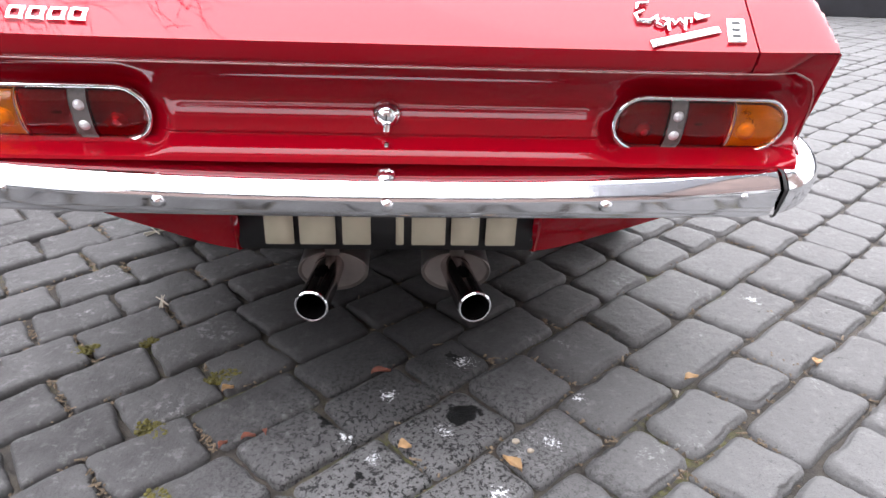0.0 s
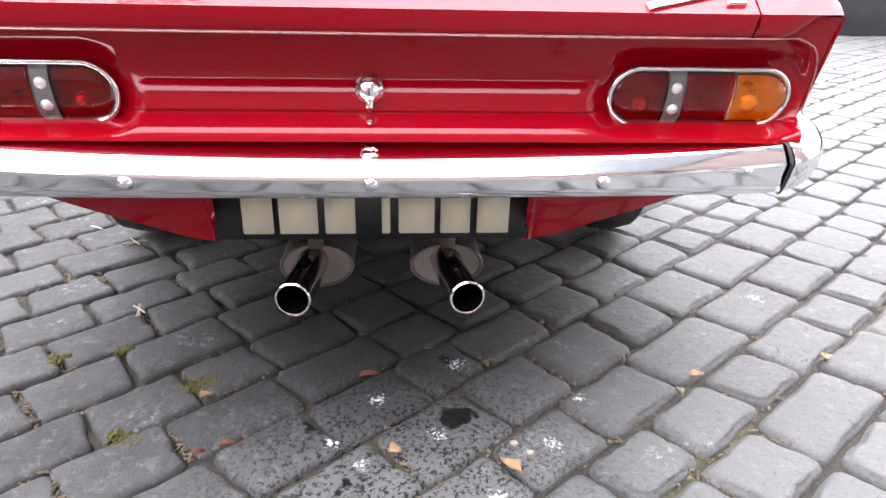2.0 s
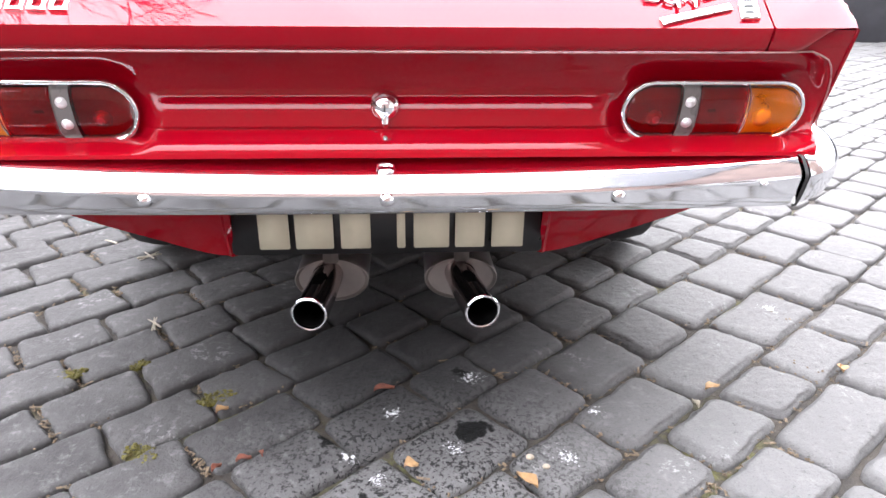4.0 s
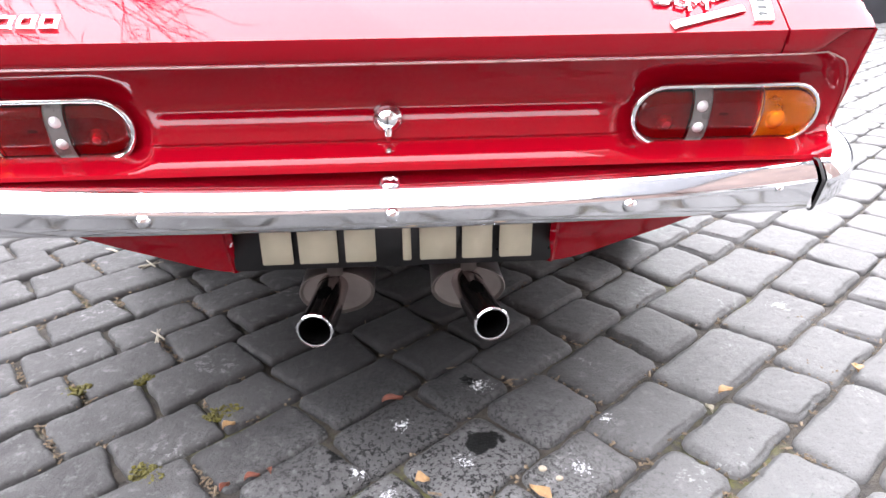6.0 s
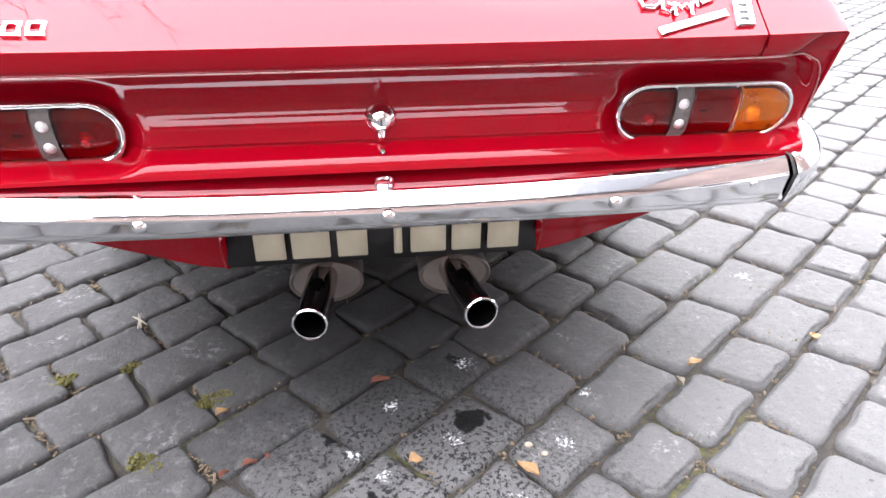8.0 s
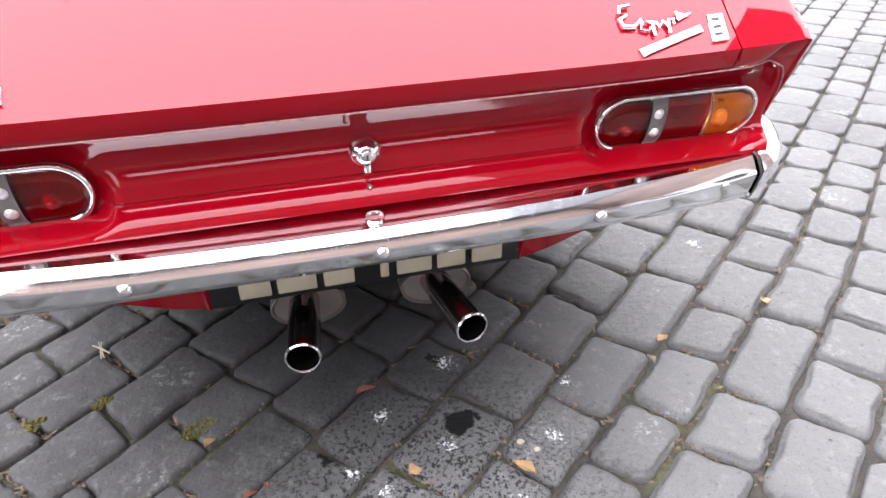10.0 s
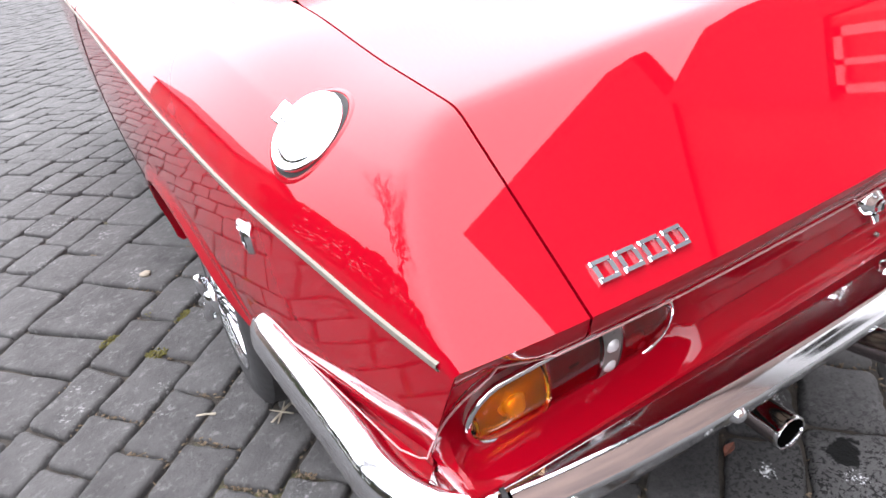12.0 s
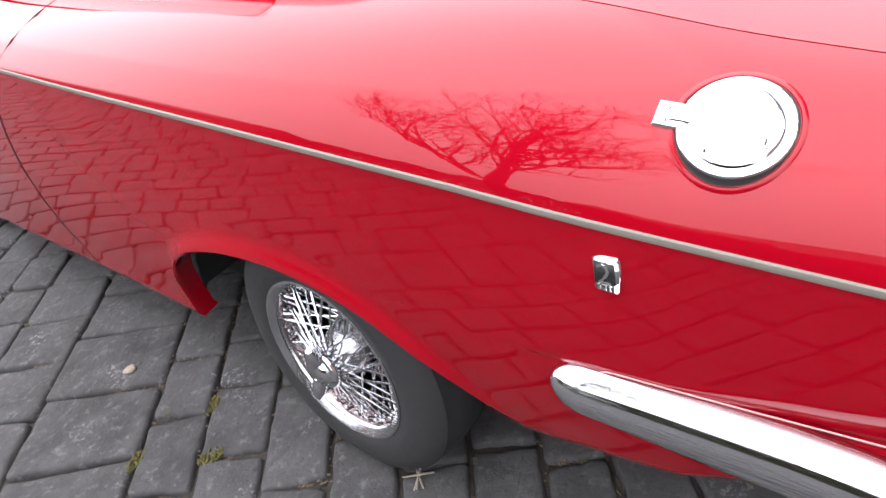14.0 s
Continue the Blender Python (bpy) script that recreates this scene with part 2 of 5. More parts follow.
def grid_mesh(name, rows, closed_u=False, closed_v=False, flip=False, cap=False):
    """A smooth skin over rows of points."""
    nv, nu = len(rows), len(rows[0])
    verts = [p for r in rows for p in r]
    faces = []
    for i in range(nv if closed_v else nv - 1):
        for j in range(nu if closed_u else nu - 1):
            a, b = i * nu + j, i * nu + (j + 1) % nu
            c, d = ((i + 1) % nv) * nu + (j + 1) % nu, ((i + 1) % nv) * nu + j
            faces.append((a, d, c, b) if flip else (a, b, c, d))
    if cap:
        faces.append(tuple(range(nu - 1, -1, -1)) if not flip else tuple(range(nu)))
        last = (nv - 1) * nu
        faces.append(tuple(range(last, last + nu)) if not flip else tuple(range(last + nu - 1, last - 1, -1)))
    me = mesh_of(name, verts, faces)
    me.set_sharp_from_angle(angle=radians(38))
    return me


def tube(name, path, radius, n=12, closed=False, cap=True):
    """A round bar along a path; radius is one number or one for each point."""
    pts = [Vector(p) for p in path]
    rad = radius if isinstance(radius, (list, tuple)) else [radius] * len(pts)
    rows, up = [], None
    for i, p in enumerate(pts):
        a = pts[(i - 1) % len(pts)] if closed or i else p
        b = pts[(i + 1) % len(pts)] if closed or i < len(pts) - 1 else p
        t = (b - a).normalized()
        if up is None:
            up = t.orthogonal().normalized()
        up = (up - t * up.dot(t)).normalized()
        side = t.cross(up)
        rows.append([p + rad[i] * (math.cos(k * math.tau / n) * up + math.sin(k * math.tau / n) * side) for k in range(n)])
    return grid_mesh(name, rows, closed_u=True, closed_v=closed, cap=cap and not closed)


def box(name, lo, hi, bevel=0.0, seg=2):
    bm = bmesh.new()
    bmesh.ops.create_cube(bm, size=1)
    for v in bm.verts:
        v.co = Vector([lo[i] + (v.co[i] + 0.5) * (hi[i] - lo[i]) for i in range(3)])
    if bevel:
        bmesh.ops.bevel(bm, geom=bm.edges[:], offset=bevel, segments=seg, affect="EDGES")
        for f in bm.faces:
            f.smooth = True
    return bm


def lathe(name, profile, n=48, axis="x", at=(0, 0, 0)):
    """Turns (along, radius) points round an axis through at."""
    rows = []
    for a, r in profile:
        ring = []
        for k in range(n):
            c, s = r * math.cos(k * math.tau / n), r * math.sin(k * math.tau / n)
            v = {"x": (a, c, s), "y": (s, a, c), "z": (c, s, a)}[axis]
            ring.append(Vector(at) + Vector(v))
        rows.append(ring)
    return grid_mesh(name, rows, closed_u=True)


def curve_at(table, y):
    """A smooth value from (y, value) rows."""
    if y <= table[0][0]:
        return table[0][1]
    for i in range(len(table) - 1):
        (y0, v0), (y1, v1) = table[i], table[i + 1]
        if y <= y1:
            va = table[i - 1] if i else (2 * y0 - y1, 2 * v0 - v1)
            vb = table[i + 2] if i + 2 < len(table) else (2 * y1 - y0, 2 * v1 - v0)
            m0, m1 = (v1 - va[1]) / (y1 - va[0]), (vb[1] - v0) / (vb[0] - y0)
            h, s = y1 - y0, (y - y0) / (y1 - y0)
            return ((1 + 2 * s) * (1 - s) ** 2 * v0 + s * (1 - s) ** 2 * h * m0 + s * s * (3 - 2 * s) * v1 + s * s * (s - 1) * h * m1)
    return table[-1][1]


def smooth_min(a, b, k):
    h = max(k - abs(a - b), 0.0) / k
    return min(a, b) - h * h * k * 0.25


# ---- the red coupe: x across, y ahead from the tail, z up ----
car = thing("coupe", (0, 1.9, 0), "glossy red vintage coupe with chrome bumpers, parked on stone setts", "car")

HALF_WIDTH = [(-0.07, 0.678), (0.02, 0.694), (0.10, 0.706), (0.37, 0.741), (0.70, 0.765), (1.0, 0.778), (1.5, 0.790), (2.5, 0.81), (3.3, 0.80), (3.8, 0.75), (4.05, 0.69)]
STRIPE = [(-0.07, 0.734), (0.12, 0.756), (0.29, 0.775), (0.45, 0.790), (0.56, 0.801), (0.97, 0.828), (1.55, 0.855), (1.9, 0.874), (2.5, 0.892), (3.4, 0.88), (4.05, 0.82)]
DECK = [(-0.07, 0.86), (0.125, 0.889), (0.30, 0.911), (0.50, 0.945), (0.75, 0.966), (1.2, 0.985), (2.0, 0.995), (2.7, 0.992), (3.4, 0.95), (4.05, 0.84)]
ARCH = [(0.54, 0.345), (0.575, 0.370), (0.633, 0.426), (0.707, 0.487), (0.785, 0.536), (0.88, 0.566), (0.99, 0.576), (1.12, 0.566), (1.22, 0.546), (1.315, 0.513), (1.39, 0.468), (1.44, 0.412), (1.47, 0.345), (1.482, 0.29), (1.485, 0.25)]
LID, LID_END, TAIL = 0.543, 0.57, -0.07
SLOPE_Z, SLOPE = 0.736, 0.785
LIP_Z = 0.577


def half_width(y):
    return curve_at(HALF_WIDTH, y)


def bottom(y):
    """Height of the body side's lower edge, with the wheel arch."""
    if y < 0.54:
        return curve_at([(-0.07, 0.49), (0.1, 0.43), (0.25, 0.392), (0.40, 0.362), (0.54, 0.345)], y)
    if y < 1.485:
        return curve_at(ARCH, y)
    sill = curve_at([(1.485, 0.25), (2.1, 0.24), (2.8, 0.19), (3.2, 0.155), (4.05, 0.15)], y)
    if 3.19 < y < 3.91:
        return sill + 0.33 * math.sqrt(max(0.0, 1 - ((y - 3.55) / 0.36) ** 2))
    return sill


def tail_edge(x, z):
    """Where the skin ends behind: a bowed tail edge, and sides that slant forward below it."""
    bow = -0.074 + 0.028 * (abs(x) / 0.69) ** 4
    return bow + max(0.0, 0.735 - z) * 0.46


def skin(x, y, z):
    """A point of the skin, cut by the sloped tail panel and drawn back to the tail edge."""
    z = smooth_min(z, SLOPE_Z + (y - TAIL) * SLOPE, 0.008)
    if y < 0.30:
        e = tail_edge(x, z)
        y = e + (y - TAIL) * (0.30 - e) / (0.30 - TAIL)
    return Vector((x, y, z))


def deck(x, y):
    return curve_at(DECK, y) + 0.012 * (1 - (x / LID) ** 2)


def shoulder(y, s):
    """Across the rear wing, from the boot's edge (s = 0) to the trim strip (s = 1)."""
    w, zs, zd = half_width(y), curve_at(STRIPE, y), curve_at(DECK, y)
    x0, x2 = LID, w
    z0, z2 = zd, zs
    cx, cz = x0 + (x2 - x0) * 0.73, z0 - (z0 - z2) * 0.14
    return (1 - s) ** 2 * x0 + 2 * s * (1 - s) * cx + s * s * x2, (1 - s) ** 2 * z0 + 2 * s * (1 - s) * cz + s * s * z2


def side(y, s):
    """Down the body side, from the trim strip (s = 0) to the lower edge (s = 1)."""
    w, zs, zb = half_width(y), curve_at(STRIPE, y), bottom(y)
    z = zs + (zb - zs) * s
    u = (zs - z) / (zs - 0.30)
    tuck = 0.045 if y < 0.6 else 0.045 - 0.035 * min(1.0, (y - 0.6) / 0.6)
    x = w + 0.012 * math.sin(math.pi * min(u, 1.0)) - tuck * max(u, 0) ** 3
    if y < 0.50:
        # the flank steps in behind the bumper, below a rolled lip
        g = min(1.0, max(0.0, (LIP_Z - z) / 0.010)) * min(1.0, (0.50 - y) / 0.06)
        x -= 0.003 * g * g * (3 - 2 * g)
    if 0.54 < y < 1.485:
        x += 0.014 * math.exp(-((z - zb) / 0.026) ** 2) * min(1, (y - 0.54) / 0.15, (1.53 - y) / 0.08)
    return x, z


def stations():
    ys = [TAIL + 0.37 * i / 28 for i in range(29)]
    ys += [0.30 + 0.24 * i / 9 for i in range(1, 10)]
    ys += [0.54 + 0.76 * i / 34 for i in range(1, 35)]
    ys += [1.30 + 0.185 * math.sin(i / 16 * math.pi / 2) for i in range(1, 17)]
    ys += [1.487 + 1.703 * i / 17 for i in range(18)]
    ys += [3.55 - 0.36 * math.cos(i / 16 * math.pi) for i in range(1, 17)]
    ys += [3.915 + 0.135 * i / 3 for i in range(4)]
    return ys


def body_side(sgn):
    rows = []
    for y in stations():
        row = []
        for i in range(15):
            x, z = shoulder(y, i / 14)
            row.append(skin(sgn * (x + 0.0015 * (1 - i / 14)), y, z))
        zs, zb = curve_at(STRIPE, y), bottom(y)
        near_tail = min(1.0, max(0.0, (0.60 - y) / 0.08))
        for i in range(1, 43):
            # behind the wheel the rows follow the lip
            lip_row = zs + (LIP_Z - zs) * i / 24 if i < 25 else LIP_Z - 0.004 * (i - 24) if i < 28 else LIP_Z - 0.012 + (zb - LIP_Z + 0.012) * (i - 27) / 15
            z = (zs + (zb - zs) * i / 42) * (1 - near_tail) + lip_row * near_tail
            x, z = side(y, (zs - z) / (zs - zb))
            row.append(skin(sgn * x, y, z))
        x, z = side(y, 1.0)
        for dx, dz in ((0.004, -0.005), (0.012, -0.004), (0.05 if y > 0.12 else 0.014, 0.004)):
            row.append(skin(sgn * (x - dx), y, z + dz))
        rows.append(row)
    # turned-in edges along the boot's gap, and the lip and flange of the tail
    for r in rows:
        r.insert(0, r[0] + Vector((0, 0, -0.02)))
    edge = [rows[0][1] + Vector((0, 0.001, -0.001))] + rows[0][1:]
    inward = []
    for q in edge:
        g = min(1.0, max(0.0, (abs(q.x) - 0.585) / 0.08))
        inward.append(1 - g * g * (3 - 2 * g))
    for depth, back in ((0.003, 0.0006), (0.012, 0.003), (0.024, 0.007), (0.032, 0.011), (0.035, 0.017), (0.031, 0.07)):
        rows.insert(0, [q + Vector((-sgn * min(depth, 0.004) * (1 - g), back, -depth * g)) for q, g in zip(edge, inward)])
    return grid_mesh("body_side", rows, flip=sgn < 0)


for sgn in (-1, 1):
    part("body_side", body_side(sgn), PAINT, car, "glossy red rear wing and door side with a rolled wheel arch")


def boot_lid():
    rows = []
    ys = [TAIL + 0.30 * i / 30 for i in range(31)] + [0.23 + (LID_END - 0.23) * i / 12 for i in range(1, 13)]
    for y in ys:
        # rounded front corners
        w = LID - 0.0015 - 0.004 * max(0.0, (y - (LID_END - 0.03)) / 0.03) ** 2
        rows.append([skin(w * i / 16, y, deck(w * i / 16, y)) for i in range(-16, 17)])
    lip = rows[0]
    for dy, dz in ((0.0006, -0.003), (0.003, -0.012), (0.007, -0.024), (0.011, -0.032), (0.017, -0.035), (0.07, -0.031)):
        rows.insert(0, [q + Vector((0, dy, dz)) for q in lip])
    rows.append([p + Vector((0, 0.004, -0.02)) for p in rows[-1]])
    for i, r in enumerate(rows):
        turn = Vector((0, 0, -0.018)) if i > 6 else Vector((0, 0.001, -0.001))
        r.insert(0, r[0] + turn)
        r.append(r[-1] + turn)
    return grid_mesh("boot_lid", rows)


lid = part("boot_lid", boot_lid(), PAINT, car, "glossy red boot lid with a sloped rear face")
# the dark channel under the gaps
gut = [[Vector((x, y, min(curve_at(DECK, y) - 0.03, SLOPE_Z + (y - TAIL) * SLOPE - 0.03))) for x in (-0.57, 0, 0.57)] for y in [0.0 + 0.06 * i for i in range(11)]]
part("boot_channel", grid_mesh("boot_channel", gut), DARK, car)
# deck, bonnet and nose ahead of the boot
rows = [[Vector((LID * i / 8, y, deck(LID * i / 8, y))) for i in range(-8, 9)] for y in [LID_END + 0.006 + (4.05 - LID_END) * i / 40 for i in range(41)]]
part("top_panel", grid_mesh("top_panel", rows), PAINT, car)
nose = [[Vector((x, 4.03 + 0.03 * (1 - (x / 0.7) ** 2), z)) for x in [-0.66 + 0.132 * i for i in range(11)]] for z in (0.19, 0.4, 0.6, 0.80)]
part("nose", grid_mesh("nose", nose, flip=True), PAINT, car)


def cabin():
    roof = [(0.76, 0.585, 0.955), (0.79, 0.58, 0.99), (0.93, 0.565, 1.10), (1.10, 0.54, 1.21), (1.30, 0.51, 1.30), (1.6, 0.50, 1.345), (2.0, 0.50, 1.34), (2.3, 0.51, 1.28), (2.55, 0.54, 1.17), (2.8, 0.57, 1.02), (2.9, 0.58, 0.97)]
    return [[Vector((w * math.sin(a), y, 0.955 + (h - 0.955) * min(1.0, 1.25 * max(0.0, math.cos(a)) ** 0.5))) for a in [radians(-90 + 10 * k) for k in range(19)]] for y, w, h in roof]


part("roof", grid_mesh("roof", cabin()), PAINT, car, "red painted cabin roof")
for sgn in (-1, 1):
    win = [Vector((sgn * x, y, z)) for x, y, z in ((0.582, 1.06, 1.015), (0.585, 1.6, 1.025), (0.587, 2.45, 1.02), (0.56, 2.2, 1.22), (0.53, 1.7, 1.26), (0.55, 1.35, 1.22))]
    pane = mesh_of("side_window", win + [p + Vector((-sgn * 0.01, 0, 0)) for p in win], [(0, 1, 2, 3, 4, 5), (11, 10, 9, 8, 7, 6)] + [(i, (i + 1) % 6, 6 + (i + 1) % 6, 6 + i) for i in range(6)], False)
    w = part("side_window", pane, GLASS, car, "dark side glass")
    part("window_frame", tube("window_frame", win, 0.008, 8, True), CHROME, w)
    # seam of the door
    seam = []
    for y, z in ((1.76, 0.985), (1.78, 0.96), (1.82, 0.92), (1.87, 0.874), (1.95, 0.82), (2.02, 0.76), (2.07, 0.68), (2.11, 0.58), (2.125, 0.48), (2.12, 0.38), (2.09, 0.30), (2.06, 0.245)):
        zs = curve_at(STRIPE, y)
        if z > zs:
            s = max(0.0, (curve_at(DECK, y) - z) / (curve_at(DECK, y) - zs))
            x, z = shoulder(y, s ** 0.6)
        else:
            x, z = side(y, (zs - z) / (zs - bottom(y)))
        seam.append((sgn * (x - 0.001), y, z))
    part("door_seam", tube("door_seam", seam, 0.0035, 6), DARK, car)
    grip = []
    for y in (1.96, 1.99, 2.03, 2.10, 2.13):
        x, z = shoulder(y, 0.72)
        grip.append((sgn * (x + 0.004 + 0.018 * math.sin((y - 1.96) / 0.17 * math.pi)), y, z + 0.012 * math.sin((y - 1.96) / 0.17 * math.pi)))
    part("door_handle", tube("door_handle", grip, [0.006, 0.011, 0.012, 0.009, 0.005], 10), CHROME, car, "chrome door handle")
    # trim strip along the side
    strip = []
    for i in range(60):
        y = -0.05 + 3.9 * (i / 59) ** 1.3
        p = skin(sgn * (half_width(y) + 0.0005), y, curve_at(STRIPE, y) - 0.002)
        strip.append(p)
    rows = [[p + Vector((sgn * dx, 0, dz)) for dx, dz in ((-0.002, 0.0045), (0.002, 0.0038), (0.003, 0.0), (0.002, -0.0038), (-0.002, -0.0045))] for p in strip]
    part("trim_strip", grid_mesh("trim_strip", rows, flip=sgn < 0), TRIM, car, "dull grey-beige trim strip along the flank")


# ---- tail panel ----
def stadium(cx, cz, hw, hh, n=14):
    """Outline of a slot with round ends, as (x, z) points."""
    pts = []
    for k in range(n + 1):
        a = math.pi / 2 - math.pi * k / n
        pts.append((cx + hw - hh + hh * math.cos(a), cz + hh * math.sin(a)))
    for k in range(n + 1):
        a = -math.pi / 2 - math.pi * k / n
        pts.append((cx - hw + hh + hh * math.cos(a), cz + hh * math.sin(a)))
    return pts


LAMP_X, LAMP_Z, LAMP_HW, LAMP_HH = 0.508, 0.6085, 0.142, 0.0445


def slot_distance(x, z):
    """Distance outside the lamp's slot."""
    dx = max(abs(abs(x) - LAMP_X) - (LAMP_HW - LAMP_HH), 0.0)
    return math.hypot(dx, z - LAMP_Z) - LAMP_HH


# half width of the opening round the tail panel, by height
MOUTH = [(0.546, 0.691), (0.58, 0.690), (0.62, 0.684), (0.65, 0.677), (0.672, 0.667), (0.69, 0.652), (0.70, 0.630), (0.708, 0.60)]
PANEL = [(0.546, -0.029), (0.556, -0.028), (0.565, -0.022), (0.573, -0.013), (0.580, -0.006), (0.590, -0.0045), (0.602, -0.0035), (0.611, -0.003), (0.614, -0.0018), (0.620, 0.0015), (0.628, 0.0065), (0.634, 0.0095), (0.643, 0.0105), (0.655, 0.008), (0.668, 0.003), (0.680, -0.003), (0.695, -0.010), (0.708, -0.017)]


def panel_y(x, z):
    """Depth of the concave tail panel."""
    y = curve_at(PANEL, z) + 0.004 * math.exp(-((z - 0.5835) / 0.0022) ** 2) * (1 if abs(x) < 0.36 else math.exp(-((abs(x) - 0.36) / 0.02) ** 2))
    d = slot_distance(x, z)
    pod = 1 / (1 + math.exp((d - 0.022) / 0.0050)) * min(1.0, max(0.0, (z - 0.552) / 0.02))
    y += ((0.0165 - 0.07 * (z - LAMP_Z)) - y) * pod
    # the ends turn to meet the wing's edge
    mouth = curve_at(MOUTH, z)
    e = min(1.0, max(0.0, (abs(x) - mouth + 0.022) / 0.020))
    e = e * e * (3 - 2 * e)
    return y + (tail_edge(0.685, z) + 0.003 - y) * e


rows = []
for z in (0.733, 0.727, 0.721, 0.714):
    # above the lip's underside: only the ends show, flush with the wing's edge
    w = side(TAIL, (0.735 - z) / (0.735 - bottom(TAIL)))[0] - 0.003
    row = []
    for i in range(-130, 131):
        x = w * i / 130
        e = min(1.0, max(0.0, (abs(x) - 0.60) / 0.075))
        e = e * e * (3 - 2 * e)
        row.append(Vector((x, panel_y(x, 0.708) * (1 - e) + (tail_edge(x, z) + 0.003) * e, z)))
    rows.append(row)
for j in range(81):
    z = 0.708 - 0.162 * j / 80
    w = side(TAIL, (0.735 - z) / (0.735 - bottom(TAIL)))[0] - 0.0005
    rows.append([Vector((w * i / 130, panel_y(w * i / 130, z), z)) for i in range(-130, 131)])
# below its edge the panel turns in, but for the ends, which run down behind the bumper
foot = rows[-1]
for back, down in ((0.008, 0.003), (0.020, 0.006), (0.034, 0.020), (0.036, 0.060)):
    rows.append([p + Vector((0, back * (1 - min(1.0, max(0.0, (abs(p.x) - 0.56) / 0.08))) + 0.46 * down * min(1.0, max(0.0, (abs(p.x) - 0.56) / 0.08)), -down)) for p in foot])
panel = part("tail_panel", grid_mesh("tail_panel", rows, flip=True), PAINT, car, "concave red tail panel")

# the pale bead round the panel's opening, on along the lip above the bumper
bead = [(x, tail_edge(x, 0.735) + 0.0095, 0.7025) for x in [0.025 * i for i in range(24)]]
bead += [(curve_at(MOUTH, z) + 0.0005, tail_edge(curve_at(MOUTH, z), z) + 0.001 + (0.010 if z > 0.699 else 0.004 if z > 0.695 else 0.0), z) for z in (0.7015, 0.698, 0.690, 0.680, 0.67, 0.655, 0.64, 0.62, 0.60, 0.588)]
bead += [(0.6925, 0.024, 0.5805), (0.6975, 0.032, LIP_Z)]
for i in range(1, 18):
    y = 0.032 + 0.385 * i / 17
    zs, zb = curve_at(STRIPE, y), bottom(y)
    bead.append((side(y, (zs - LIP_Z) / (zs - zb))[0] + 0.0006, y, LIP_Z - 0.03 * max(0.0, (y - 0.36) / 0.057) ** 2))
whole = [(-x, y, z) for x, y, z in bead[:0:-1]] + bead
part("tail_bead", tube("tail_bead", whole, 0.0012, 8), BEAD, car, "thin pale bead round the tail panel and above the bumper")

# boot lock with its escutcheon
lock = part("boot_lock", lathe("boot_lock", [(-0.016, 0.0005), (-0.016, 0.007), (-0.0145, 0.009), (-0.011, 0.0095), (-0.010, 0.013), (-0.008, 0.0145), (-0.004, 0.019), (0.0, 0.0225), (0.006, 0.0235), (0.02, 0.023)], 32, "y", (0.0, -0.004, 0.618)), CHROME, panel, "round chrome boot lock")
part("keyhole", box("keyhole", (-0.0012, -0.0212, 0.613), (0.0012, -0.0195, 0.623)), BLACK, lock)
part("lock_tongue", tube("lock_tongue", [(0, -0.010, 0.602), (0, -0.013, 0.594), (0, -0.010, 0.587)], [0.007, 0.006, 0.0025], 10), CHROME, lock)
part("drain_plug", lathe("drain_plug", [(-0.003, 0.0003), (-0.002, 0.0035), (0.002, 0.004)], 12, "y", (0.0, -0.020, 0.574)), STEEL, panel)
slot_rows = [[Vector((0.0150 * k * math.cos(q * math.tau / 32), -0.044 + 0.0150 * k * math.sin(q * math.tau / 32), 0.5342 + h + 0.15 * 0.0150 * k * math.sin(q * math.tau / 32))) for q in range(32)] for k, h in ((1.0, -0.003), (1.0, 0.0015), (0.88, 0.0032), (0.72, 0.0028), (0.66, 0.0005), (0.02, 0.0005))]
part("lock_plate", grid_mesh("lock_plate", slot_rows, closed_u=True), CHROME, panel, "small round chrome plate on the bumper's top")


